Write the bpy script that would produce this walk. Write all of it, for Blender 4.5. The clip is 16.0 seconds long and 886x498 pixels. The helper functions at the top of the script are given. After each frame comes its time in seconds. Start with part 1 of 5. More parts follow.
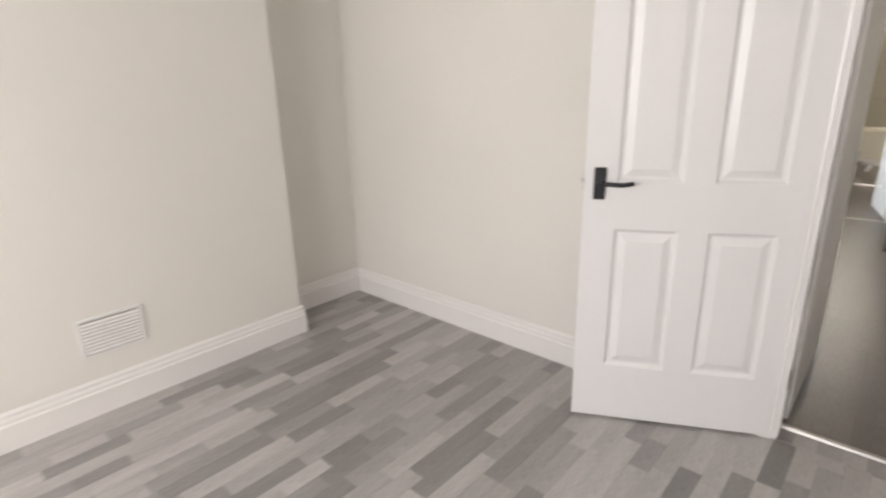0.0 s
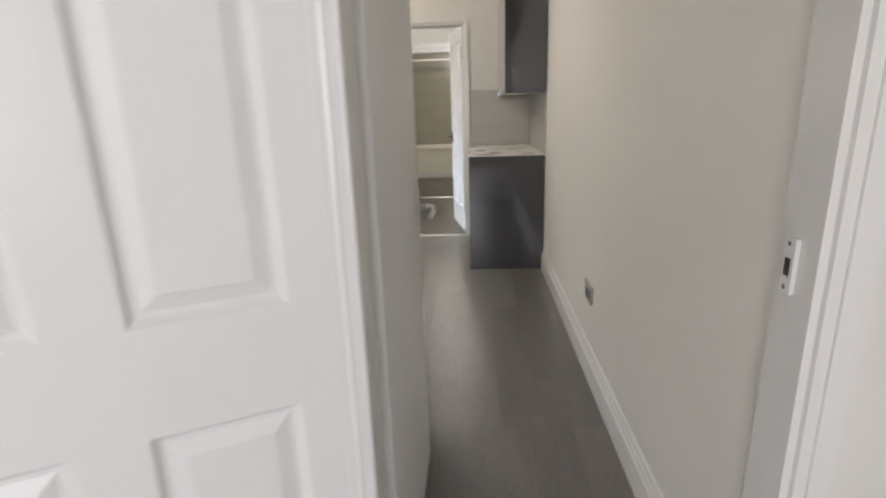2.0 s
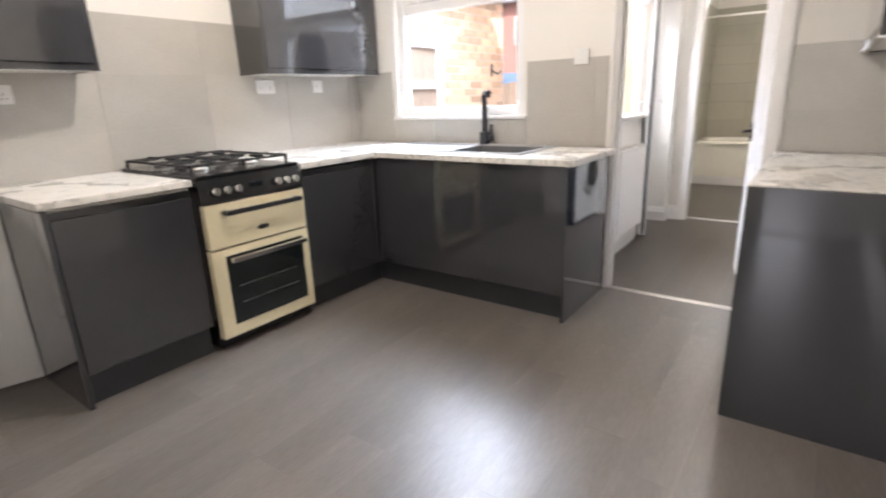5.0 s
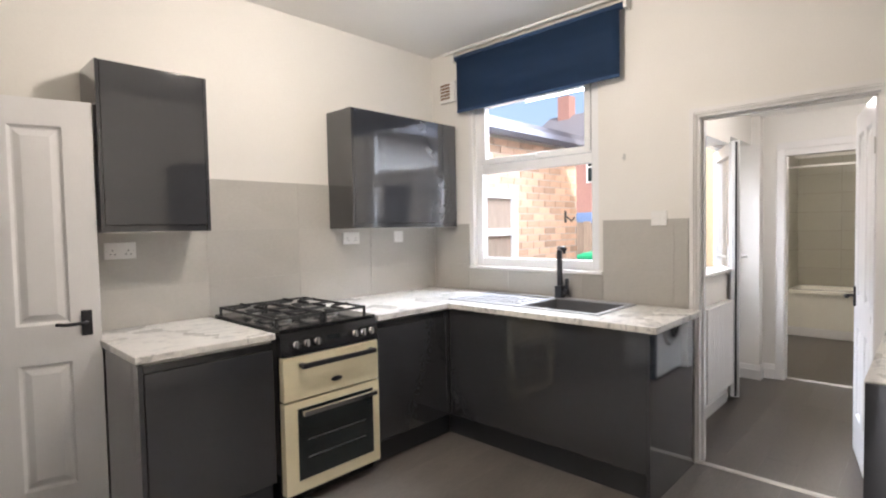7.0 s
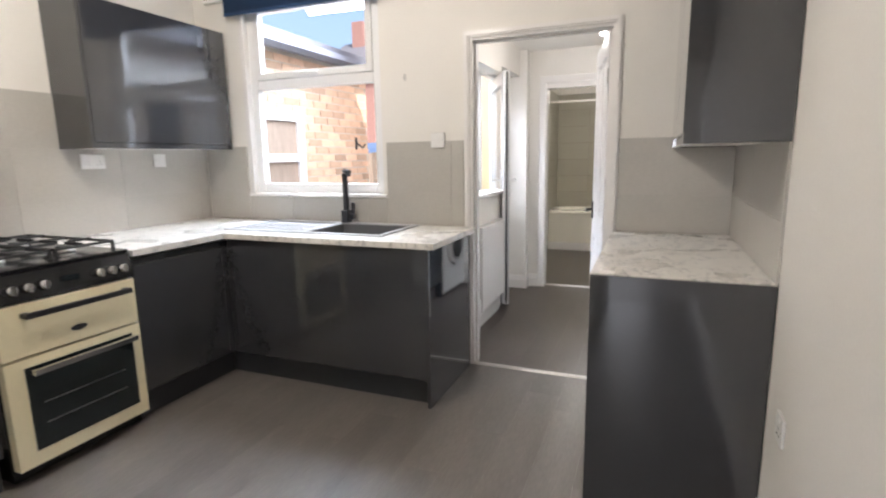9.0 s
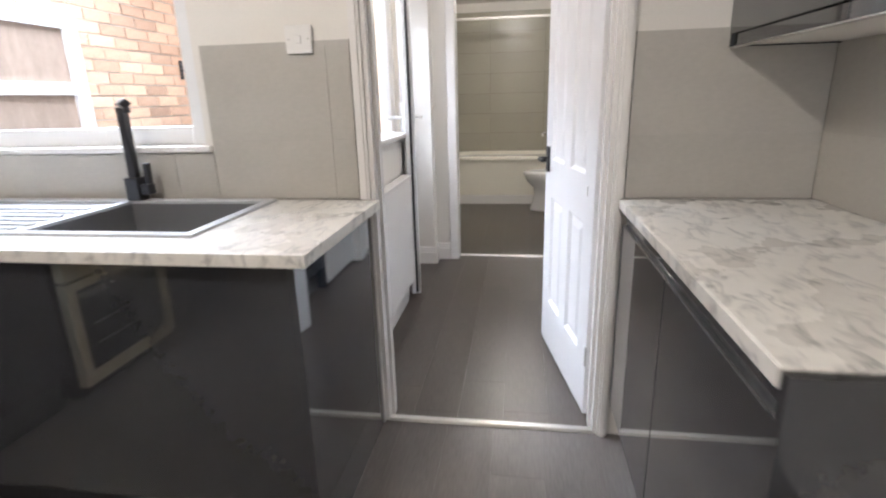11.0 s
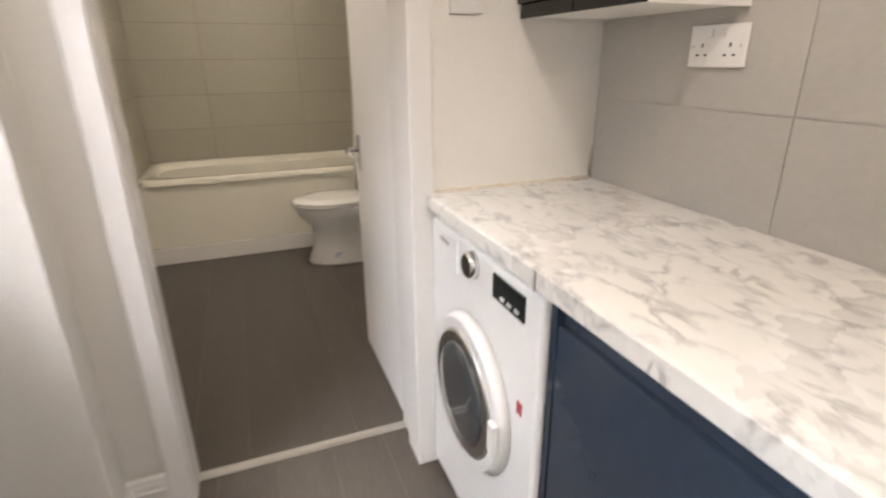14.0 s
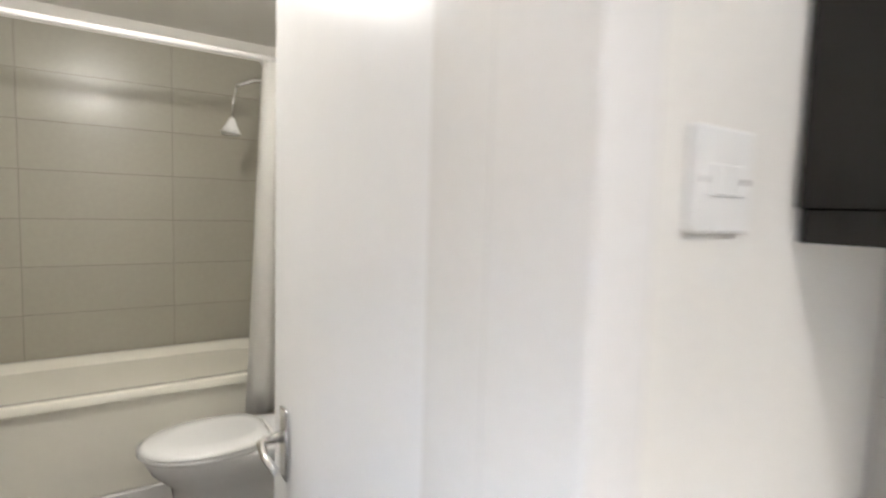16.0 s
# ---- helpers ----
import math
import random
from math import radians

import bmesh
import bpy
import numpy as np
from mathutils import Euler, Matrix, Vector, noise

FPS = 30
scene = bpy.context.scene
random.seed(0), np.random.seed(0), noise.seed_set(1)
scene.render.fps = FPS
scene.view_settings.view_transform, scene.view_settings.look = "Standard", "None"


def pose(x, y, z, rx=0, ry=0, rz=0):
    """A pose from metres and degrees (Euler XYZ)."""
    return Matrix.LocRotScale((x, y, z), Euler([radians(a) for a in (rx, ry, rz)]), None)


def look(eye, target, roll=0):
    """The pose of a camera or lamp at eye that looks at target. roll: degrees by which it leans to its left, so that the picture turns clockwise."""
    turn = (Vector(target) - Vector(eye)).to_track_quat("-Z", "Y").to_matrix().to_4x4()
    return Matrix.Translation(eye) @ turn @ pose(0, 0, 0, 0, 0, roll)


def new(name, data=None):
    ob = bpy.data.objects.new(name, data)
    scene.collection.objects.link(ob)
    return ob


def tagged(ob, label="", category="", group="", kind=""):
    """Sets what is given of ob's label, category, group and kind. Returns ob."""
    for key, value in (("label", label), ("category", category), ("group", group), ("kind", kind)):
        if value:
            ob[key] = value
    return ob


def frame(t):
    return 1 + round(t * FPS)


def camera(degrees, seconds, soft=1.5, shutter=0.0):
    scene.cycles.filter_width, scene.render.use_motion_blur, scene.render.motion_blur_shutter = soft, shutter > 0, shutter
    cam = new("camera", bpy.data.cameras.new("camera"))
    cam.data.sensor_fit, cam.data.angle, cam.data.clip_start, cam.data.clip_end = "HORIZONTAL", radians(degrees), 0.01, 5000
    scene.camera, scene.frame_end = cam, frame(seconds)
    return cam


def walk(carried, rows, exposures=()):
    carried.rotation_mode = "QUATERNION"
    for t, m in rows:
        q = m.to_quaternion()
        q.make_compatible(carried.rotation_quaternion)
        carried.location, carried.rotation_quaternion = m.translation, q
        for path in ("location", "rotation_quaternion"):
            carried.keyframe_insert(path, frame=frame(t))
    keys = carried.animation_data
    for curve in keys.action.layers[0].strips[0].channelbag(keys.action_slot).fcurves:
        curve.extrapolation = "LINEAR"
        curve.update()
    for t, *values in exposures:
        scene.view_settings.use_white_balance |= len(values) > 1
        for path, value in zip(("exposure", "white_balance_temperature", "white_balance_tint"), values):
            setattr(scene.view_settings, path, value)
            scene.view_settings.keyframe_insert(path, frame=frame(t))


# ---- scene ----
cam = camera(81.3, 16.0, 2.1, 0.4)
PATH = [
    (0, (0.796, 0.46, 1.321), (-0.492, 1.871, 0.73), -1.4),
    (0.3, (0.772, 0.665, 1.307), (-0.35, 2.211, 0.713), -1.4),
    (0.5, (0.758, 0.75, 1.298), (-0.219, 2.392, 0.707), -1.7),
    (1, (0.716, 1.026, 1.274), (0.077, 2.834, 0.707), -1.7),
    (1.5, (0.692, 1.373, 1.289), (0.367, 3.273, 0.754), -1.8),
    (2, (0.796, 1.763, 1.278), (0.671, 3.685, 0.741), -1.9),
    (2.5, (0.904, 2.164, 1.238), (0.881, 4.096, 0.725), -1.3),
    (3, (0.979, 2.554, 1.24), (0.921, 4.483, 0.714), -0.8),
    (3.5, (1.039, 2.859, 1.23), (0.856, 4.778, 0.696), -0.7),
    (4, (1.058, 3.177, 1.222), (0.653, 5.056, 0.669), -0.6),
    (4.5, (1.009, 3.499, 1.22), (0.239, 5.249, 0.633), -1.2),
    (5, (0.941, 3.705, 1.221), (-0.195, 5.251, 0.655), -2.1),
    (5.2, (0.937, 3.728, 1.214), (-0.297, 5.204, 0.67), -2.0),
    (7.3, (0.9042, 3.723, 1.3962), (-0.4887, 5.182, 1.3332), -0.9),
    (7.5, (0.916, 3.737, 1.383), (-0.377, 5.259, 1.275), -0.9),
    (8.0, (0.937, 3.762, 1.3633), (-0.1815, 5.3937, 1.2043), -0.9),
    (8.5, (0.958, 3.787, 1.336), (0.022, 5.534, 1.067), -0.9),
    (8.7, (0.9672, 3.798, 1.3257), (0.1098, 5.5945, 1.0212), -0.9),
    (10.8, (0.472, 4.945, 1.24), (0.134, 6.835, 0.681), -1.6),
    (11, (0.434, 5.114, 1.226), (0.142, 7.011, 0.663), -1.6),
    (11.5, (0.36, 5.555, 1.25), (0.197, 7.462, 0.67), -1.9),
    (12, (0.271, 6.045, 1.257), (0.214, 7.95, 0.651), -2.0),
    (12.5, (0.235, 6.469, 1.24), (0.208, 8.366, 0.606), -2.1),
    (13, (0.234, 6.864, 1.259), (0.324, 8.745, 0.585), -2.0),
    (13.5, (0.196, 7.289, 1.275), (0.533, 9.137, 0.59), -1.8),
    (14, (0.231, 7.594, 1.25), (0.904, 9.346, 0.557), -0.5),
    (14.5, (0.313, 7.829, 1.292), (1.323, 9.453, 0.708), 0.0),
    (15, (0.325, 8.041, 1.363), (1.519, 9.584, 0.924), 0.5),
    (15.5, (0.355, 8.288, 1.37), (1.574, 9.841, 1.051), 0.4),
    (16, (0.367, 8.652, 1.368), (1.474, 10.31, 1.21), 1.7),
]
EXPOSURE = [(0.0, 1.05, 6500, 12), (1.0, 1.0, 6450, 12), (1.5, 0.84, 6400, 12), (3.0, 1.3, 5850, 7), (4.0, 1.2, 5950, 10), (5.0, 1.55, 6200, 15), (7.5, 1.1, 6200, 14), (8.5, 1.2, 6150, 13), (11.0, 1.25, 6000, 14), (12.0, 1.1, 6300, 15), (12.5, 1.07, 6150, 14), (13.0, 0.75, 6600, 16), (13.5, 0.95, 7100, 18), (14.0, 1.2, 6800, 16), (14.5, 1.5, 6400, 14), (15.0, 1.25, 6150, 13), (16.0, 1.55, 5900, 11)]
walk(cam, [(t, look(eye, target, roll)) for t, eye, target, roll in PATH], EXPOSURE)

# ---- light ----
world = bpy.data.worlds.new("sky")
scene.world = world
world.use_nodes = True
wn = world.node_tree
sky = wn.nodes.new("ShaderNodeTexSky")
sky.sky_type, sky.sun_disc = "NISHITA", False
sky.sun_elevation, sky.sun_rotation, sky.dust_density = radians(42), radians(122), 7.0
wn.links.new(sky.outputs[0], wn.nodes["Background"].inputs[0])
wn.nodes["Background"].inputs[1].default_value = 0.15
SUN_TO = Vector((-0.62, 0.40, -0.68)).normalized()


def lamp(name, kind, m, power, color=(1, 1, 1), **more):
    data = bpy.data.lights.new(name, kind)
    data.energy, data.color = power, color
    if kind == "AREA":
        data.shape, data.size, data.size_y = "RECTANGLE", more["size"], more["size_y"]
    elif kind == "SUN":
        data.angle = more["angle"]
    else:
        data.shadow_soft_size = more["size"]
    ob = new(name, data)
    ob.matrix_basis = m
    return ob


lamp("sun", "SUN", look((0, 0, 8), Vector((0, 0, 8)) + SUN_TO), 3.6, (1, 0.95, 0.86), angle=radians(0.5))
# daylight in the openings
lamp("kitchen_window_daylight", "AREA", look((-1.25, 8.1, 3.1), (-1.1, 5.0, 0.6)), 85, (0.84, 0.92, 1), size=2.0, size_y=1.0)
lamp("utility_window_daylight", "AREA", look((-1.7, 7.7, 3.1), (0.4, 7.7, 0.7)), 30, (0.86, 0.93, 1), size=1.1, size_y=0.9)
lamp("lounge_window_daylight", "AREA", look((0.1, -1.62, 1.55), (0.1, 2, 1.1)), 35, (1, 0.98, 0.97), size=1.7, size_y=1.4)
# lamps
lamp("utility_bulb", "POINT", pose(0.52, 7.82, 2.10), 7, (1, 0.92, 0.82), size=0.03)
lamp("kitchen_bulb", "POINT", pose(-0.65, 5.15, 2.62), 28, (1, 0.90, 0.76), size=0.06)
lamp("bathroom_bulb", "POINT", pose(0.35, 10.3, 2.16), 12, (1, 0.92, 0.79), size=0.05)

# ---- materials ----


def mat(name, color, rough=0.5, spread=0.06, size=3.0, fine=60.0, bump=0.02, metal=0.0, coat=0.0, vary=0.0, stretch=(1, 1, 1), second=None, spec=0.5):
    m = bpy.data.materials.new(name)
    m.use_nodes = True
    t = m.node_tree
    b = t.nodes["Principled BSDF"]
    b.inputs["Metallic"].default_value = metal
    b.inputs["Coat Weight"].default_value = coat
    b.inputs["Coat Roughness"].default_value = 0.04
    b.inputs["Specular IOR Level"].default_value = spec
    co = t.nodes.new("ShaderNodeTexCoord")
    mp = t.nodes.new("ShaderNodeMapping")
    mp.inputs["Scale"].default_value = stretch
    t.links.new(co.outputs["Object"], mp.inputs[0])
    n1 = t.nodes.new("ShaderNodeTexNoise")
    n1.inputs["Scale"].default_value, n1.inputs["Detail"].default_value = size, 5
    n2 = t.nodes.new("ShaderNodeTexNoise")
    n2.inputs["Scale"].default_value, n2.inputs["Detail"].default_value = fine, 4
    for n in (n1, n2):
        t.links.new(mp.outputs[0], n.inputs["Vector"])
    add = t.nodes.new("ShaderNodeMath")
    add.operation = "ADD"
    t.links.new(n1.outputs[0], add.inputs[0])
    t.links.new(n2.outputs[0], add.inputs[1])
    ramp = t.nodes.new("ShaderNodeValToRGB")
    ramp.color_ramp.elements[0].position, ramp.color_ramp.elements[1].position = 0.3, 0.7
    lo = [c * (1 - spread) for c in color] if second is None else second
    hi = [min(1, c * (1 + spread)) for c in color]
    ramp.color_ramp.elements[0].color, ramp.color_ramp.elements[1].color = (*lo, 1), (*hi, 1)
    half = t.nodes.new("ShaderNodeMath")
    half.operation, half.inputs[1].default_value = "MULTIPLY", 0.5
    t.links.new(add.outputs[0], half.inputs[0])
    t.links.new(half.outputs[0], ramp.inputs[0])
    out = ramp.outputs[0]
    if vary:
        info = t.nodes.new("ShaderNodeObjectInfo")
        geo = t.nodes.new("ShaderNodeNewGeometry")
        both = t.nodes.new("ShaderNodeMath")
        both.operation = "ADD"
        t.links.new(info.outputs["Random"], both.inputs[0])
        t.links.new(geo.outputs["Random Per Island"], both.inputs[1])
        fr = t.nodes.new("ShaderNodeMath")
        fr.operation = "FRACT"
        t.links.new(both.outputs[0], fr.inputs[0])
        rng = t.nodes.new("ShaderNodeMapRange")
        rng.inputs["To Min"].default_value, rng.inputs["To Max"].default_value = 1 - vary, 1 + vary
        t.links.new(fr.outputs[0], rng.inputs[0])
        hsv = t.nodes.new("ShaderNodeHueSaturation")
        t.links.new(rng.outputs[0], hsv.inputs["Value"])
        t.links.new(out, hsv.inputs["Color"])
        out = hsv.outputs[0]
    t.links.new(out, b.inputs["Base Color"])
    rr = t.nodes.new("ShaderNodeMapRange")
    rr.inputs["To Min"].default_value, rr.inputs["To Max"].default_value = max(0.02, rough * 0.85), min(1, rough * 1.15)
    t.links.new(n1.outputs[0], rr.inputs[0])
    t.links.new(rr.outputs[0], b.inputs["Roughness"])
    if bump:
        bp = t.nodes.new("ShaderNodeBump")
        bp.inputs["Strength"].default_value, bp.inputs["Distance"].default_value = bump, 0.01
        t.links.new(n2.outputs[0], bp.inputs["Height"])
        t.links.new(bp.outputs[0], b.inputs["Normal"])
    return m


def marble(name):
    m = mat(name, (0.74, 0.72, 0.68), 0.28, 0.05, 4, 40, 0.005)
    t = m.node_tree
    b = t.nodes["Principled BSDF"]
    co = t.nodes.new("ShaderNodeMapping")
    co.inputs["Rotation"].default_value, co.inputs["Scale"].default_value = (0, 0, 0.7), (1.5, 0.75, 1)
    t.links.new(t.nodes.new("ShaderNodeTexCoord").outputs["Object"], co.inputs[0])
    warp = t.nodes.new("ShaderNodeTexNoise")
    warp.inputs["Scale"].default_value, warp.inputs["Detail"].default_value, warp.inputs["Distortion"].default_value = 13, 6, 0.5
    t.links.new(co.outputs[0], warp.inputs["Vector"])
    sub = t.nodes.new("ShaderNodeMath")
    sub.operation, sub.inputs[1].default_value = "SUBTRACT", 0.5
    t.links.new(warp.outputs[0], sub.inputs[0])
    ab = t.nodes.new("ShaderNodeMath")
    ab.operation = "ABSOLUTE"
    t.links.new(sub.outputs[0], ab.inputs[0])
    r = t.nodes.new("ShaderNodeValToRGB")
    r.color_ramp.elements[0].color, r.color_ramp.elements[0].position = (0.85, 0.85, 0.85, 1), 0.0
    r.color_ramp.elements[1].color, r.color_ramp.elements[1].position = (0, 0, 0, 1), 0.07
    t.links.new(ab.outputs[0], r.inputs[0])
    patch = t.nodes.new("ShaderNodeTexNoise")
    patch.inputs["Scale"].default_value, patch.inputs["Detail"].default_value = 15, 4
    t.links.new(co.outputs[0], patch.inputs["Vector"])
    pr = t.nodes.new("ShaderNodeValToRGB")
    pr.color_ramp.elements[0].position, pr.color_ramp.elements[1].position = 0.40, 0.60
    t.links.new(patch.outputs[0], pr.inputs[0])
    mul = t.nodes.new("ShaderNodeMath")
    mul.operation = "MULTIPLY"
    t.links.new(r.outputs[0], mul.inputs[0])
    t.links.new(pr.outputs[0], mul.inputs[1])
    mix = t.nodes.new("ShaderNodeMix")
    mix.data_type = "RGBA"
    old = b.inputs["Base Color"].links[0].from_socket
    t.links.new(mul.outputs[0], mix.inputs[0])
    t.links.new(old, mix.inputs[6])
    mix.inputs[7].default_value = (0.36, 0.352, 0.345, 1)
    t.links.new(mix.outputs[2], b.inputs["Base Color"])
    return m


def glass(name, color=(1, 1, 1), rough=0.0):
    m = bpy.data.materials.new(name)
    m.use_nodes = True
    b = m.node_tree.nodes["Principled BSDF"]
    b.inputs["Base Color"].default_value = (*color, 1)
    b.inputs["Transmission Weight"].default_value = 1
    b.inputs["Roughness"].default_value = rough
    b.inputs["IOR"].default_value = 1.05
    return m


def glow(name, color, power):
    m = bpy.data.materials.new(name)
    m.use_nodes = True
    b = m.node_tree.nodes["Principled BSDF"]
    b.inputs["Emission Color"].default_value = (*color, 1)
    b.inputs["Emission Strength"].default_value = power
    return m


M_WALL = mat("cream_wall_paint", (0.76, 0.735, 0.69), 0.65, 0.03, 1.5, 120, 0.03)
M_CEIL = mat("white_ceiling_paint", (0.80, 0.78, 0.74), 0.8, 0.03, 1.5, 90, 0.03)
M_GLOSS = mat("white_gloss_paint", (0.80, 0.78, 0.76), 0.25, 0.02, 3, 70, 0.01)
M_DOOR = mat("white_door_paint", (0.80, 0.79, 0.79), 0.33, 0.025, 3, 80, 0.012, stretch=(3, 3, 0.6))
M_UPVC = mat("white_upvc", (0.82, 0.82, 0.82), 0.25, 0.02, 3, 60, 0.004)
M_GREY = mat("grey_gloss_lacquer", (0.037, 0.038, 0.043), 0.045, 0.04, 2, 60, 0.001, coat=0.6, spec=0.8)
# gloss unit doors with a dark reflection put into the base colour
M_GREY_DIM = mat("grey_gloss_dark_reflection", (0.016, 0.014, 0.012), 0.12, 0.06, 2, 60, 0.002, spec=0.3)
M_SCUFF = mat("worn_filler", (0.64, 0.56, 0.46), 0.8, 0.2, 20, 90, 0.1)
M_PLINTH = mat("dark_grey_plinth", (0.035, 0.038, 0.045), 0.35, 0.08, 3, 60, 0.01)
M_NAVY = mat("blue_grey_gloss", (0.035, 0.05, 0.075), 0.10, 0.05, 2, 60, 0.002, coat=0.5)
M_CARCASS = mat("white_melamine", (0.78, 0.76, 0.72), 0.4, 0.02, 3, 60, 0.004)
M_MARBLE = marble("marble_laminate")
M_TILE = mat("grey_stone_tile", (0.44, 0.42, 0.385), 0.35, 0.06, 3, 45, 0.01, vary=0.04, stretch=(1, 1, 2))
M_GROUT = mat("pale_grout", (0.46, 0.44, 0.41), 0.9, 0.06, 6, 90, 0.05)
M_BTILE = mat("beige_bathroom_tile", (0.36, 0.34, 0.28), 0.30, 0.05, 2, 40, 0.006, vary=0.03)
M_BGROUT = mat("dark_grout", (0.19, 0.175, 0.14), 0.9, 0.06, 6, 90, 0.05)
M_LAM = mat("grey_laminate_plank", (0.35, 0.335, 0.325), 0.38, 0.22, 2.5, 26, 0.02, vary=0.36, stretch=(9, 1.2, 1))
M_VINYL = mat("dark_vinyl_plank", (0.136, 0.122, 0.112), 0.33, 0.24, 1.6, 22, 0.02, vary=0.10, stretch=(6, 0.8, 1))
# the kitchen vinyl again, with the back rooms' weaker light put into its colour
M_VINYL_DIM = mat("dark_vinyl_plank_dimmed", (0.078, 0.065, 0.056), 0.32, 0.24, 1.6, 22, 0.02, vary=0.10, stretch=(6, 0.8, 1))
M_SUB = mat("dark_underlay", (0.07, 0.066, 0.062), 0.8, 0.1, 3, 50, 0.02)
M_BLACK = mat("matt_black_metal", (0.018, 0.018, 0.022), 0.38, 0.1, 4, 60, 0.01)
M_ENAMEL = mat("black_enamel", (0.012, 0.012, 0.014), 0.15, 0.1, 4, 60, 0.003, coat=0.3)
M_CREAM = mat("cream_enamel", (0.80, 0.72, 0.50), 0.18, 0.03, 3, 50, 0.003, coat=0.4)
M_CHROME = mat("chrome", (0.72, 0.72, 0.72), 0.16, 0.04, 5, 60, 0.004, metal=1)
M_STEEL = mat("brushed_steel", (0.55, 0.54, 0.52), 0.32, 0.06, 5, 60, 0.01, metal=1)
M_IRON = mat("cast_iron", (0.03, 0.03, 0.03), 0.6, 0.15, 8, 90, 0.06)
M_DGLASS = mat("dark_oven_glass", (0.012, 0.018, 0.020), 0.05, 0.1, 3, 40, 0.0, coat=0.6)
M_PLASTIC = mat("white_plastic", (0.78, 0.77, 0.75), 0.3, 0.02, 5, 60, 0.004)
M_CERAMIC = mat("white_ceramic", (0.80, 0.80, 0.80), 0.08, 0.02, 3, 40, 0.0, coat=0.5)
M_ACRYL = mat("cream_white_acrylic", (0.80, 0.77, 0.68), 0.15, 0.02, 3, 40, 0.002, coat=0.3)
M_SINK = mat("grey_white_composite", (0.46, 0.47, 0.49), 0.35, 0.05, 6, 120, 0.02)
# sink composite with the bowl's shade put into the colour
M_SINK_SHADED = mat("shaded_composite", (0.13, 0.13, 0.135), 0.45, 0.06, 6, 120, 0.02)
M_BLIND = mat("navy_blind_cloth", (0.022, 0.055, 0.13), 0.85, 0.12, 5, 300, 0.06)
M_CURTAIN = mat("white_shower_curtain", (0.84, 0.82, 0.78), 0.6, 0.03, 4, 100, 0.02)
M_BROWN = mat("brown_louvre", (0.22, 0.13, 0.08), 0.5, 0.1, 5, 60, 0.02)
M_BRICK = mat("orange_red_brick", (0.62, 0.42, 0.29), 0.85, 0.16, 8, 60, 0.15, vary=0.28)
M_BRICKR = mat("red_brick", (0.30, 0.17, 0.15), 0.85, 0.16, 8, 60, 0.15, vary=0.2)
M_MORTAR = mat("mortar", (0.55, 0.49, 0.41), 0.9, 0.1, 10, 90, 0.1)
M_RENDER = mat("cream_painted_render", (0.74, 0.56, 0.34), 0.8, 0.06, 4, 50, 0.1)
M_SLATE = mat("grey_slate", (0.13, 0.13, 0.15), 0.6, 0.15, 6, 50, 0.08, vary=0.2)
M_PAVE = mat("concrete_paving", (0.30, 0.28, 0.26), 0.85, 0.14, 3, 60, 0.08)
M_GROUND = mat("yard_ground", (0.20, 0.18, 0.15), 0.9, 0.2, 1, 30, 0.1)
M_FENCE = mat("weathered_fence_wood", (0.30, 0.23, 0.18), 0.8, 0.25, 4, 40, 0.08, stretch=(6, 6, 0.8), vary=0.2)
M_GREEN = mat("green_bin_plastic", (0.02, 0.30, 0.13), 0.4, 0.08, 4, 60, 0.01)
M_RED = mat("red_plastic", (0.40, 0.02, 0.03), 0.4, 0.1, 4, 60, 0.01)
M_BLUE = mat("blue_tarpaulin", (0.09, 0.14, 0.25), 0.5, 0.15, 6, 60, 0.05)
M_LINE = mat("pale_cord", (0.65, 0.62, 0.55), 0.7, 0.1, 10, 90, 0.02)
M_GLASS = glass("clear_glass")
M_WGLASS = mat("dark_drum_glass", (0.05, 0.055, 0.06), 0.06, 0.1, 4, 40, 0.0, coat=0.6)
M_BULB = glow("lit_bulb", (1, 0.88, 0.7), 8)
M_SEAL = mat("black_rubber_seal", (0.03, 0.03, 0.03), 0.6, 0.1, 5, 60, 0.02)
M_BLUEMARK = mat("faint_blue_print", (0.45, 0.48, 0.68), 0.3, 0.05, 8, 60, 0.0)

# ---- building helpers ----


def box(bm, x0, y0, z0, x1, y1, z1):
    v = [bm.verts.new(p) for p in ((x0, y0, z0), (x1, y0, z0), (x1, y1, z0), (x0, y1, z0), (x0, y0, z1), (x1, y0, z1), (x1, y1, z1), (x0, y1, z1))]
    for f in ((0, 3, 2, 1), (4, 5, 6, 7), (0, 1, 5, 4), (1, 2, 6, 5), (2, 3, 7, 6), (3, 0, 4, 7)):
        bm.faces.new([v[i] for i in f])
    return v


def boxes(*rows, bevel=0.0, seg=2):
    bm = bmesh.new()
    for r in rows:
        a = [min(r[i], r[i + 3]) for i in range(3)]
        b = [max(r[i], r[i + 3]) for i in range(3)]
        box(bm, *a, *b)
    if bevel:
        bmesh.ops.bevel(bm, geom=bm.edges[:], offset=bevel, segments=seg, profile=0.5, affect="EDGES")
    return bm


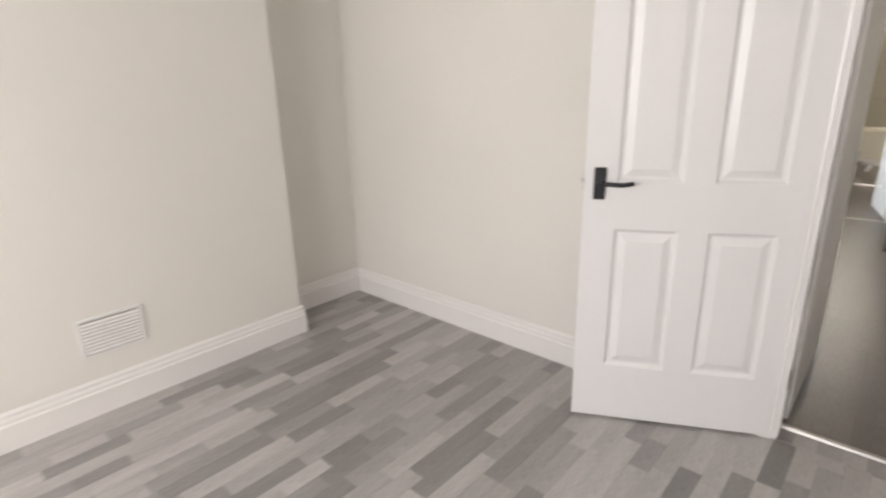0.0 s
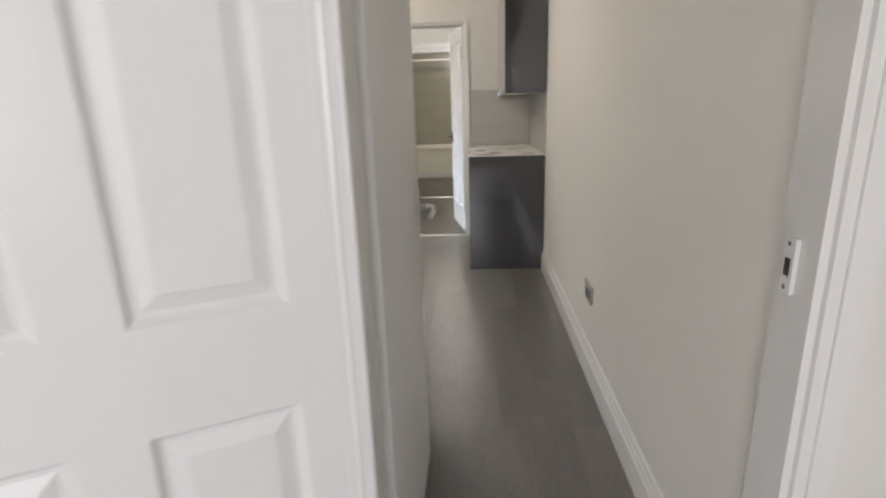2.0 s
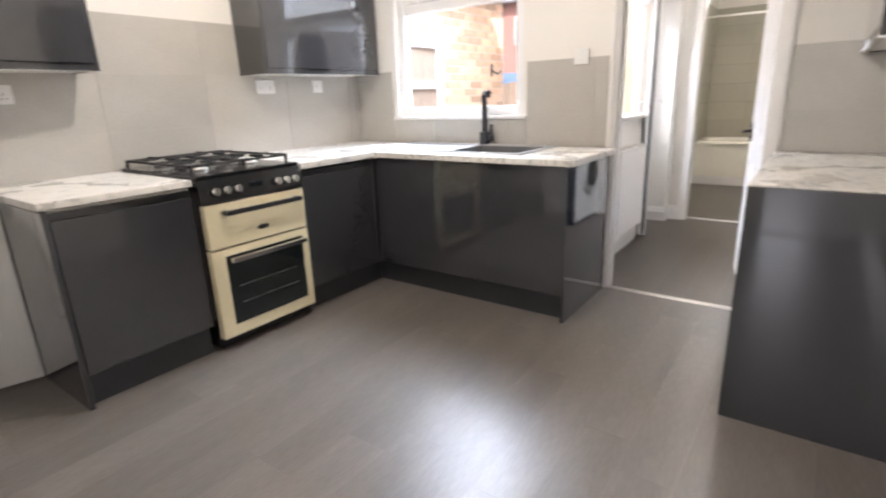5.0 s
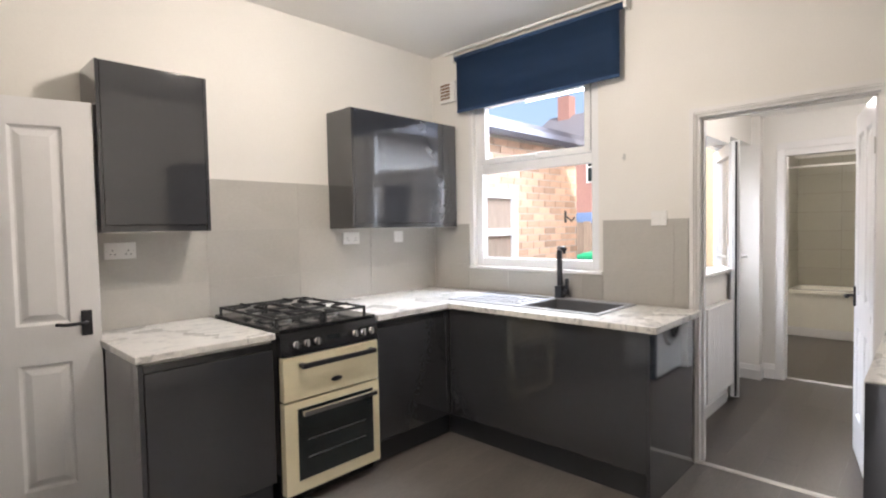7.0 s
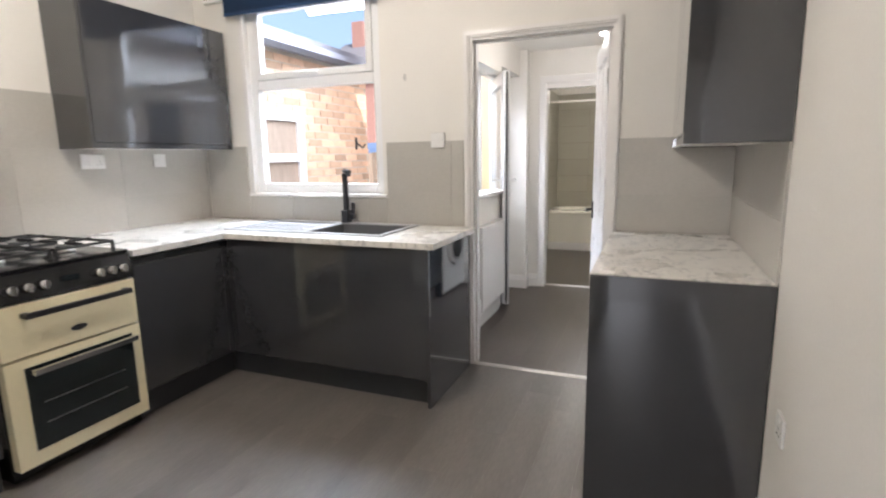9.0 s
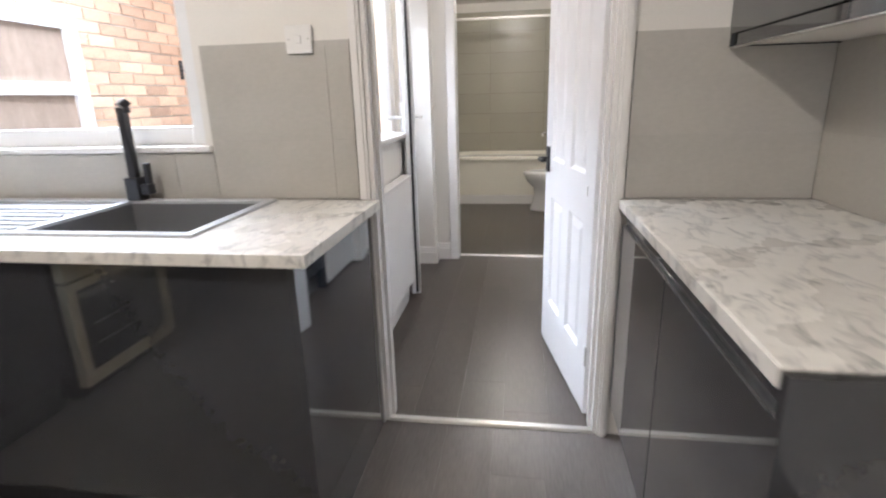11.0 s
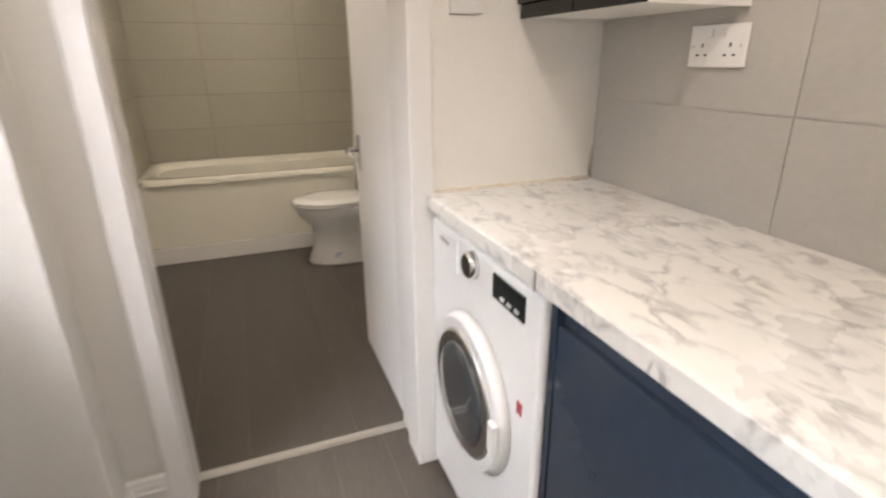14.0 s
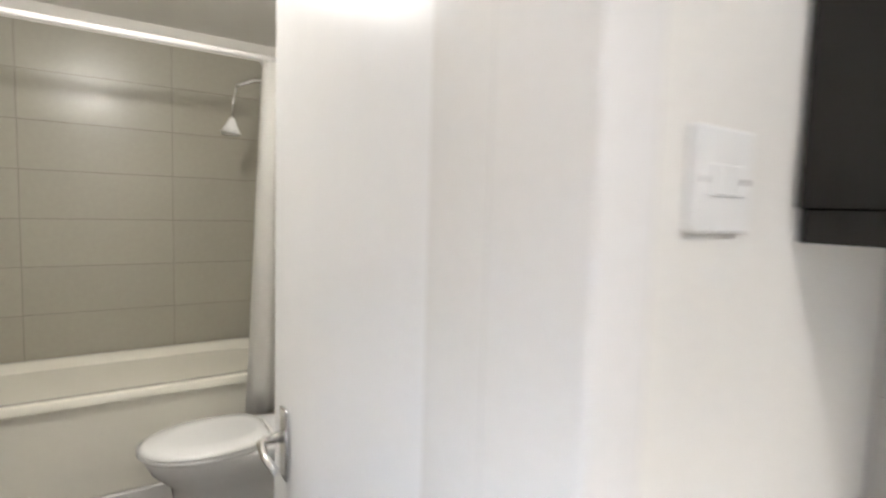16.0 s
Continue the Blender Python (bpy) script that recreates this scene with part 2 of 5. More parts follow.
def tube(points, radius, sides=12, caps=True):
    """A round bar along the points."""
    bm = bmesh.new()
    pts = [Vector(p) for p in points]
    rings = []
    for i, p in enumerate(pts):
        d = (pts[min(i + 1, len(pts) - 1)] - pts[max(i - 1, 0)]).normalized()
        q = d.to_track_quat("Z", "Y")
        rad = radius[i] if isinstance(radius, (list, tuple)) else radius
        rings.append([bm.verts.new(p + q @ Vector((rad * math.cos(a), rad * math.sin(a), 0))) for a in (2 * math.pi * k / sides for k in range(sides))])
    for a, b in zip(rings, rings[1:]):
        for k in range(sides):
            f = bm.faces.new((a[k], a[(k + 1) % sides], b[(k + 1) % sides], b[k]))
            f.smooth = True
    if caps:
        bm.faces.new(rings[0][::-1])
        bm.faces.new(rings[-1])
    return bm


def loft(rings, caps=True, smooth=True):
    bm = bmesh.new()
    rs = [[bm.verts.new(p) for p in r] for r in rings]
    n = len(rs[0])
    for a, b in zip(rs, rs[1:]):
        for k in range(n):
            bm.faces.new((a[k], a[(k + 1) % n], b[(k + 1) % n], b[k])).smooth = smooth
    if caps:
        bm.faces.new(rs[0][::-1])
        bm.faces.new(rs[-1])
    return bm


def ring(cx, cy, z, rx, ry, n=28, power=2.0):
    out = []
    for k in range(n):
        a = 2 * math.pi * k / n
        c, s = math.cos(a), math.sin(a)
        out.append((cx + rx * math.copysign(abs(c) ** (2 / power), c), cy + ry * math.copysign(abs(s) ** (2 / power), s), z))
    return out


def prism(profile, axis, a, b):
    """Extrude a profile of 2D points along an axis, 'x' or 'y'."""
    bm = bmesh.new()
    put = (lambda u, v, w: (w, u, v)) if axis == "x" else (lambda u, v, w: (u, w, v))
    lo = [bm.verts.new(put(u, v, a)) for u, v in profile]
    hi = [bm.verts.new(put(u, v, b)) for u, v in profile]
    n = len(profile)
    for k in range(n):
        bm.faces.new((lo[k], lo[(k + 1) % n], hi[(k + 1) % n], hi[k]))
    bm.faces.new(lo[::-1])
    bm.faces.new(hi)
    bmesh.ops.recalc_face_normals(bm, faces=bm.faces[:])
    return bm


def mesh_of(name, bm, material):
    bmesh.ops.recalc_face_normals(bm, faces=bm.faces[:])
    me = bpy.data.meshes.new(name)
    bm.to_mesh(me)
    bm.free()
    me.materials.append(material)
    return me


def root_of(ob):
    while ob.parent:
        ob = ob.parent
    return ob


def part(name, bm, material, parent, label=""):
    """One mesh under a thing or under a part; the shape is given in the world, or in the thing's own space if it is local."""
    me = mesh_of(name, bm, material)
    root = root_of(parent)
    if not root.get("local"):
        me.transform(root.matrix_basis.inverted())
    ob = new(name, me)
    ob.parent = parent
    return tagged(ob, label)


def thing(name, at, label, category, group="", local=False, m=None):
    ob = new(name)
    ob.empty_display_size = 0.1
    ob.matrix_basis = m if m is not None else pose(*at)
    if local:
        ob["local"] = 1
    return tagged(ob, label, category, group)


def solid(name, bm, material, label="", category="", kind="", group=""):
    ob = new(name, mesh_of(name, bm, material))
    return tagged(ob, label, category, group, kind)


def structure(name, bm, material, label=""):
    return solid(name, bm, material, label, "", "structure")


# ---- plan ----
XL, XR, YF, YB = -2.17, 1.335, 6.843, 3.62     # kitchen: cooker wall, right wall, window wall, back wall
CEIL, UCEIL = 2.80, 2.30                        # ceilings
UL, UR, UF = -0.27, 1.221, 8.888                 # utility: window wall, tiled wall, far wall
HX = 0.577                                      # passage's cupboard wall
LY, LX, LA = 2.555, -1.65, -1.92                 # lounge: door wall, chimney breast, alcove
BL, BR, BY = -0.42, 1.27, 11.885                 # bathroom

# ---- structure ----
T, LT = 0.12, 0.10
structure("ceiling_lounge", boxes((-2.1, -1.9, CEIL, 2.4, 2.62, CEIL + 0.1)), M_CEIL, "plain white painted lounge ceiling")
structure("ceiling_kitchen", boxes((XL - T, 2.62, CEIL, XR + T, YF + T, CEIL + 0.1)), M_CEIL, "plain white painted kitchen ceiling")
structure("ceiling_utility", boxes((-0.52, YF + T, UCEIL, XR + T, 9.10, UCEIL + 0.1)), M_CEIL, "plain white painted utility ceiling")
structure("ceiling_bathroom", boxes((BL - T, 9.10, UCEIL, BR + 0.3, BY + T, UCEIL + 0.1)), M_CEIL, "plain white painted bathroom ceiling")

# lounge shell
structure("wall_lounge_door", boxes((LA - T, LY, 0, 0.58, LY + LT, CEIL), (1.345, LY, 0, 2.3, LY + LT, CEIL), (0.58, LY, 2.06, 1.345, LY + LT, CEIL)), M_WALL, "cream painted wall around the lounge doorway")
structure("wall_lounge_alcove", boxes((LA - T, -1.75, 0, LA, LY, CEIL)), M_WALL, "cream painted alcove wall")
structure("wall_chimney_breast", boxes((LA + 0.003, 0.1, 0, LX, 1.92, CEIL - 0.002), bevel=0.004), M_WALL, "cream painted projecting chimney breast")
structure("wall_lounge_right", boxes((2.3, -1.75, 0, 2.3 + T, LY + LT, CEIL)), M_WALL, "cream painted lounge wall")
structure("wall_lounge_front", boxes((LA - T, -1.75 - T, 0, -0.8, -1.75, CEIL), (1.0, -1.75 - T, 0, 2.3 + T, -1.75, CEIL), (-0.8, -1.75 - T, 0, 1.0, -1.75, 0.8), (-0.8, -1.75 - T, 2.3, 1.0, -1.75, CEIL)), M_WALL, "cream painted front wall with window opening")

# passage and kitchen shell
structure("wall_right", boxes((XR, LY + LT, 0, XR + T, YF, CEIL)), M_WALL, "long cream painted wall of passage and kitchen")
structure("wall_cupboard", boxes((HX - T, LY + LT, 0, HX, 2.70, CEIL), (HX - T, 3.50, 0, HX, YB, CEIL), (HX - T, 2.70, 2.03, HX, 3.50, CEIL)), M_WALL, "cream painted passage wall round a cupboard door")
structure("wall_cupboard_inner", boxes((HX - 0.9, LY + LT, 0, HX - 0.8, YB - 0.1, CEIL)), M_WALL, "plain inside wall of the cupboard")
structure("wall_kitchen_back", boxes((-1.40, YB - 0.1, 0, HX - T, YB, CEIL), (XL - T, YB - 0.1, 2.04, -1.40, YB, CEIL), (XL - T, YB - 0.1, 0, -2.16, YB, CEIL)), M_WALL, "cream painted kitchen wall with stair doorway")
structure("wall_stair", boxes((XL - T, 2.62, 0, -1.3, 2.68, CEIL)), M_WALL, "plain wall behind the stair doorway")
structure("wall_cooker", boxes((XL - T, 2.62, 0, XL, YF + T, CEIL)), M_WALL, "cream painted wall behind the cooker")
WX0, WX1, WZ0, WZ1 = -1.745, -0.675, 1.085, 2.42
DX0, DX1, DZ = -0.085, 0.735, 2.0
structure("wall_window", boxes((XL, YF, 0, WX0, YF + T, CEIL), (WX0, YF, 0, WX1, YF + T, WZ0), (WX0, YF, WZ1, WX1, YF + T, CEIL), (WX1, YF, 0, DX0, YF + T, CEIL),
                               (DX0, YF, DZ, DX1, YF + T, CEIL), (DX1, YF, 0, XR + T, YF + T, CEIL)), M_WALL, "cream painted wall with kitchen window and doorway")

# utility shell
structure("wall_utility_window", boxes((-0.52, YF + T, 0, UL, 8.20, 1.008), (-0.52, YF + T, 2.0, UL, 8.225, UCEIL), (-0.52, YF + T, 1.02, UL, 7.03, 2.0),
                                       (-0.52, 8.225, 2.06, UL, 8.87, UCEIL)), M_WALL, "white painted low wall under the utility window")
structure("wall_utility_pier", boxes((-0.52, 8.87, 0, -0.205, 9.10, UCEIL), (-0.205, 8.99, 0, -0.085, 9.10, UCEIL)), M_WALL, "white painted stepped pier beside the back door")
structure("wall_utility_far", boxes((0.70, UF, 0, XR + T, 9.10, UCEIL), (-0.085, UF + 0.1, 2.0, 0.70, 9.10, UCEIL)), M_WALL, "cream painted wall beside the bathroom doorway")
structure("wall_utility_right", boxes((UR, YF + T, 0, XR + T, UF, UCEIL)), M_WALL, "cream painted wall above the utility worktop")
# bathroom shell
structure("wall_bath_left", boxes((BL - T, 9.10, 0, BL, BY, UCEIL)), M_WALL, "bathroom side wall")
structure("wall_bath_back", boxes((BL - T, BY, 0, BR + T, BY + T, UCEIL)), M_WALL, "bathroom end wall behind the bath")
structure("wall_bath_right", boxes((BR, 9.10, 0, BR + T, BY, UCEIL)), M_WALL, "bathroom side wall behind the toilet")


# skirting and architraves
def skirting(name, x0, y0, x1, y1, side, h=0.15):
    """A moulded board along a wall; side is the way it faces."""
    d = 0.02
    prof = [(0, 0), (d, 0), (d, h * 0.66), (d * 0.75, h * 0.70), (d * 0.72, h * 0.78), (d * 0.5, h * 0.85), (d * 0.45, h * 0.93), (0.002, h)]
    if side in ("+x", "-x"):
        s = 1 if side == "+x" else -1
        bm = prism([(x0 + s * u, v) for u, v in prof], "y", y0, y1)
    else:
        s = 1 if side == "+y" else -1
        bm = prism([(y0 + s * u, v) for u, v in prof], "x", x0, x1)
    structure(name, bm, M_GLOSS, "white gloss moulded skirting board")


skirting("baseboard", LX, 0.1, LX, 1.937, "+x", 0.16)
skirting("baseboard", LA, 1.92, LX - 0.001, 1.92, "+y", 0.16)
skirting("baseboard", LA, 1.94, LA, LY, "+x", 0.16)
skirting("baseboard", LA, LY, 0.475, LY, "-y", 0.16)
skirting("baseboard", 1.42, LY, 2.3, LY, "-y", 0.16)
skirting("baseboard", LA, -1.75, LA, 0.1, "+x", 0.16)
skirting("baseboard", 2.3, -1.75, 2.3, LY, "-x", 0.16)
skirting("baseboard", XR, LY + LT, XR, 5.715, "-x", 0.16)
skirting("baseboard", XL, YB, XL, 4.345, "+x", 0.16)
skirting("baseboard", -1.33, YB, HX - 0.02, YB, "+y", 0.16)
skirting("baseboard", UL, YF + T, UL, 8.09, "+x", 0.12)
skirting("baseboard", -0.5, 8.87, -0.188, 8.87, "-y", 0.13)
skirting("baseboard", -0.205, 8.8705, -0.205, 8.99, "+x", 0.13)
skirting("baseboard", -0.205, 8.99, -0.10, 8.99, "-y", 0.13)
skirting("baseboard", BR, 9.10, BR, 11.1, "-x", 0.1)


def arch(name, x0, x1, top, y, side, w=0.07, left=True, right=True):
    """Architrave round a doorway in a wall facing side."""
    s = -1 if side == "-y" else 1
    rows = []
    for a, b in ((0.0, 1.0), (0.25, 0.72)):
        d0, d1 = (0.0, 0.014) if a == 0 else (0.0135, 0.021)
        ya, yb = y + s * d0, y + s * d1
        if left:
            rows.append((x0 - w + a * w, ya, 0, x0 - w + b * w, yb, top + w * (1 - a)))
        if right:
            rows.append((x1 + w * (1 - b), ya, 0, x1 + w * (1 - a), yb, top + w * (1 - a)))
        xa = x0 - w + a * w if left else x0
        xb = x1 + w * (1 - a) if right else x1
        rows.append((xa, ya - s * 0.0005, top + w * (1 - b), xb, yb + s * 0.0005, top + w * (1 - a)))
    structure(name, boxes(*rows), M_GLOSS, "white gloss painted door architrave")


def lining(name, x0, x1, top, y0, y1, d=0.028, stop=None):
    rows = [(x0, y0, 0, x0 + d, y1, top), (x1 - d, y0, 0, x1, y1, top), (x0 + d, y0, top - d, x1 - d, y1, top)]
    if stop:
        a, b = stop
        rows += [(x0 + d, a, 0, x0 + d + 0.012, b, top - d), (x1 - d - 0.012, a, 0, x1 - d, b, top - d), (x0 + d + 0.012, a, top - d - 0.012, x1 - d - 0.012, b, top - d)]
    structure(name, boxes(*rows), M_GLOSS, "white gloss painted door lining")


lining("trim_lounge_door_lining", 0.58, 1.345, 2.06, LY - 0.002, LY + LT + 0.002, 0.022)
arch("trim_lounge_door_architrave", 0.585, 1.337, 2.05, LY, "-y")
lining("trim_utility_door_lining", DX0, DX1, DZ, YF - 0.002, YF + T + 0.002, 0.02, stop=(YF + 0.04, YF + 0.075))
arch("trim_utility_door_architrave", DX0 + 0.005, DX1 - 0.005, DZ - 0.005, YF, "-y", 0.035)
lining("trim_bath_door_lining", -0.085, 0.70, 2.0, UF + 0.105, 9.105, 0.05)
structure("trim_bath_door_post", boxes((0.635, UF - 0.012, 0, 0.70, UF + 0.103, 2.0), (-0.10, 8.97, 0, -0.04, 8.99, 2.0), (-0.10, 8.97, 2.0, 0.70, 8.985, 2.06), bevel=0.004), M_GLOSS, "white gloss painted door post")
rows = []
for y0, y1 in ((2.645, 2.70), (3.44, 3.50)):
    rows.append((HX - T, y0, 0, HX + 0.012, y1, 2.03))
rows.append((HX - T, 2.645, 2.03, HX + 0.012, 3.50, 2.085))
rows.append((HX, 3.50, 0, HX + 0.016, 3.535, 2.085))
structure("trim_cupboard_door_frame", boxes(*rows, bevel=0.003), M_GLOSS, "white gloss painted cupboard door frame")

# threshold strips
for n, x0, x1, y, w in (("threshold_lounge", 0.60, 1.317, 2.66, 0.03), ("threshold_utility", DX0 + 0.02, DX1 - 0.02, YF + 0.012, 0.035), ("threshold_bathroom", -0.035, 0.65, 9.085, 0.035)):
    structure("trim_" + n, prism([(y - w / 2, 0.001), (y + w / 2, 0.001), (y + w / 2 - 0.006, 0.010), (y - w / 2 + 0.006, 0.010)], "x", x0, x1), M_STEEL, "pale metal threshold strip")


# windows
def pane(name, bm, parent):
    ob = part(name, bm, M_GLASS, parent)
    ob.visible_shadow = False
    return ob


win = tagged(thing("window_1", (-1.21, YF + 0.09, WZ0), "white plastic kitchen window with top opening light", "window"), kind="structure")
y0, y1 = YF + 0.04, YF + 0.10
part("window_frame", boxes((WX0, y0, WZ0, WX0 + 0.07, y1, WZ1), (WX1 - 0.07, y0, WZ0, WX1, y1, WZ1), (WX0 + 0.07, y0, WZ0, WX1 - 0.07, y1, WZ0 + 0.065), (WX0 + 0.07, y0, WZ1 - 0.07, WX1 - 0.07, y1, WZ1), (WX0 + 0.07, y0, 1.80, WX1 - 0.07, y1, 1.865), bevel=0.004), M_UPVC, win)
part("sash", boxes((WX0 + 0.072, y0 - 0.012, 1.868, WX0 + 0.115, y1 - 0.02, 2.348), (WX1 - 0.115, y0 - 0.012, 1.868, WX1 - 0.072, y1 - 0.02, 2.348), (WX0 + 0.115, y0 - 0.012, 1.868, WX1 - 0.115, y1 - 0.02, 1.912), (WX0 + 0.115, y0 - 0.012, 2.305, WX1 - 0.115, y1 - 0.02, 2.348), bevel=0.003), M_UPVC, win)
part("window_handle", boxes((-1.30, y0 - 0.034, 1.885, -1.16, y0 - 0.014, 1.90), (-1.25, y0 - 0.02, 1.875, -1.20, y0 - 0.011, 1.91), bevel=0.003), M_PLASTIC, win)
pane("pane", boxes((WX0 + 0.06, YF + 0.066, WZ0 + 0.06, WX1 - 0.06, YF + 0.072, 1.805)), win)
pane("pane", boxes((WX0 + 0.11, YF + 0.058, 1.91, WX1 - 0.11, YF + 0.064, 2.31)), win)
part("window_sill", boxes((WX0 - 0.03, YF - 0.02, WZ0 - 0.022, WX1 + 0.025, YF + 0.045, WZ0 - 0.001), bevel=0.003), M_GLOSS, win)
part("reveal", boxes((WX0 - 0.03, YF - 0.004, WZ0, WX0 + 0.01, YF + 0.04, WZ1), bevel=0.002), M_GLOSS, win)

win = tagged(thing("window_2", (-0.45, 7.6, 1.02), "white plastic utility window looking on the yard", "window"), kind="structure")
a, b, z0, z1 = 7.03, 8.17, 1.04, 2.0
part("window_frame", boxes((-0.50, a, z0, -0.43, a + 0.04, z1), (-0.50, b - 0.04, z0, -0.43, b, z1), (-0.50, a + 0.04, z0, -0.43, b - 0.04, z0 + 0.035), (-0.50, a + 0.04, z1 - 0.04, -0.43, b - 0.04, z1), bevel=0.006), M_UPVC, win)
part("sash", boxes((-0.485, a + 0.04, z0 + 0.035, -0.42, a + 0.085, z1 - 0.04), (-0.485, b - 0.085, z0 + 0.035, -0.42, b - 0.04, z1 - 0.04), (-0.485, a + 0.085, z0 + 0.035, -0.42, b - 0.085, z0 + 0.075), (-0.485, a + 0.085, z1 - 0.085, -0.42, b - 0.085, z1 - 0.04), bevel=0.006), M_UPVC, win)
pane("pane", boxes((-0.46, a + 0.08, z0 + 0.07, -0.454, b - 0.08, z1 - 0.08)), win)
part("window_sill", boxes((-0.43, a - 0.04, 1.008, -0.225, 8.20, 1.036), bevel=0.008), M_GLOSS, win, "glossy white window board with rounded nose")

win = tagged(thing("window_3", (0.1, -1.81, 0.8), "plain white lounge window behind the walker", "window"), kind="structure")
part("window_frame", boxes((-0.8, -1.85, 0.8, -0.73, -1.78, 2.3), (0.93, -1.85, 0.8, 1.0, -1.78, 2.3), (-0.73, -1.85, 0.8, 0.93, -1.78, 0.87), (-0.73, -1.85, 2.23, 0.93, -1.78, 2.3)), M_UPVC, win)
pane("pane", boxes((-0.74, -1.82, 0.86, 0.94, -1.814, 2.24)), win)


# doors
def panel_door(name, m, w, label, h=1.98, dz=0.0):
    """Four-panel leaf in its own space: hinge at x 0, free edge at x w, faces at y 0 and -0.04."""
    d = tagged(thing(name, None, label, "door", local=True, m=m), kind="structure")
    t, st, mu = 0.04, 0.115, 0.10
    ph = (w - 2 * st - mu) / 2
    zs = ((0.235, 0.80 + dz), (0.975 + dz, h - 0.12))
    rows = [(0, -t, 0, st, 0, h), (w - st, -t, 0, w, 0, h), (st, -t, 0, w - st, 0, 0.235), (st, -t, 0.80 + dz, w - st, 0, 0.975 + dz), (st, -t, h - 0.12, w - st, 0, h)]
    for z0, z1 in zs:
        rows.append((st + ph, -t, z0, st + ph + mu, 0, z1))
    part("leaf", boxes(*rows), M_DOOR, d)
    for x0 in (st, st + ph + mu):
        for z0, z1 in zs:
            bm = bmesh.new()
            for s, yf in ((1, 0.0), (-1, -t)):
                lv = []
                for inset, dep in ((0.0, 0.0005), (0.012, 0.013), (0.020, 0.013), (0.046, 0.003)):
                    y = yf - s * dep
                    lv.append([bm.verts.new(p) for p in ((x0 + inset, y, z0 + inset), (x0 + ph - inset, y, z0 + inset), (x0 + ph - inset, y, z1 - inset), (x0 + inset, y, z1 - inset))])
                for p, q in zip(lv, lv[1:]):
                    for k in range(4):
                        bm.faces.new((p[k], p[(k + 1) % 4], q[(k + 1) % 4], q[k]))
                bm.faces.new(lv[-1])
            part("panel", bm, M_DOOR, d)
    for s, y in ((1, 0.0), (-1, -t)):
        hd = part("door_handle", boxes((w - 0.075, y, 0.912 + dz, w - 0.033, y + s * 0.010, 1.028 + dz), bevel=0.002), M_BLACK, d, "matt black lever handle on a square plate")
        x = w - 0.055
        part("lever", tube([(x, y + s * 0.008, 0.975 + dz), (x, y + s * 0.045, 0.975 + dz), (x - 0.02, y + s * 0.052, 0.975 + dz), (x - 0.075, y + s * 0.050, 0.972 + dz), (x - 0.112, y + s * 0.048, 0.978 + dz)], 0.008, 10), M_BLACK, hd)
    part("latch", boxes((w - 0.002, -0.028, 0.94 + dz, w + 0.0025, -0.012, 1.01 + dz), (w, -0.026, 0.97 + dz, w + 0.010, -0.014, 0.985 + dz)), M_STEEL, d)
    for z in (0.25, h - 0.25):
        part("hinge", boxes((-0.006, 0.0, z - 0.04, 0.004, 0.006, z + 0.04)), M_STEEL, d)
    return d


def hinge(x, y, to_x, to_y, z=0.012):
    """Pose of a leaf whose hinge stands at x, y and whose free edge points to to_x, to_y."""
    return pose(x, y, z, 0, 0, math.degrees(math.atan2(to_y - y, to_x - x)))


panel_door("door_1", hinge(0.606, 2.556, -0.068, 2.20), 0.775, "white four-panel lounge door standing open, black lever handle")
panel_door("door_2", hinge(0.692, YF + 0.105, 0.556, 7.655), 0.718, "white four-panel utility door standing open, black handle", dz=-0.045)
panel_door("door_3", hinge(-2.13, YB + 0.04, -1.96, 4.32), 0.72, "white four-panel stair door open against the kitchen wall")


def flush_door(name, m, w, label, h=1.97, dz=0.0, inset=0.05):
    d = tagged(thing(name, None, label, "door", local=True, m=m), kind="structure")
    part("leaf", boxes((0, -0.038, 0, w, 0, h), bevel=0.002), M_DOOR, d)
    for s, y in ((1, 0.0), (-1, -0.038)):
        x = w - inset
        hd = part("door_handle", boxes((x - 0.019, y, 0.87 + dz, x + 0.019, y + s * 0.008, 1.01 + dz), bevel=0.003), M_CHROME, d, "worn chrome lever handle")
        part("lever", tube([(x, y + s * 0.006, 0.955 + dz), (x, y + s * 0.04, 0.955 + dz), (x - 0.015, y + s * 0.052, 0.954 + dz), (x - 0.05, y + s * 0.055, 0.948 + dz), (x - 0.10, y + s * 0.048, 0.940 + dz)], [0.011, 0.009, 0.009, 0.008, 0.007], 12), M_CHROME, hd)
        part("screw", tube([(x, y + s * 0.006, 0.998 + dz), (x, y + s * 0.0095, 0.998 + dz)], 0.004, 8), M_STEEL, hd)
        part("screw", tube([(x, y + s * 0.006, 0.883 + dz), (x, y + s * 0.0095, 0.883 + dz)], 0.004, 8), M_STEEL, hd)
    return d


flush_door("door_4", hinge(HX - 0.002, 2.704, HX - 0.002, 3.43), 0.725, "plain white flush cupboard door, closed, chrome lever handle")
flush_door("door_5", hinge(0.660, 9.11, 0.664, 9.8), 0.60, "plain white flush bathroom door standing open, chrome handle", dz=-0.05, inset=0.085)

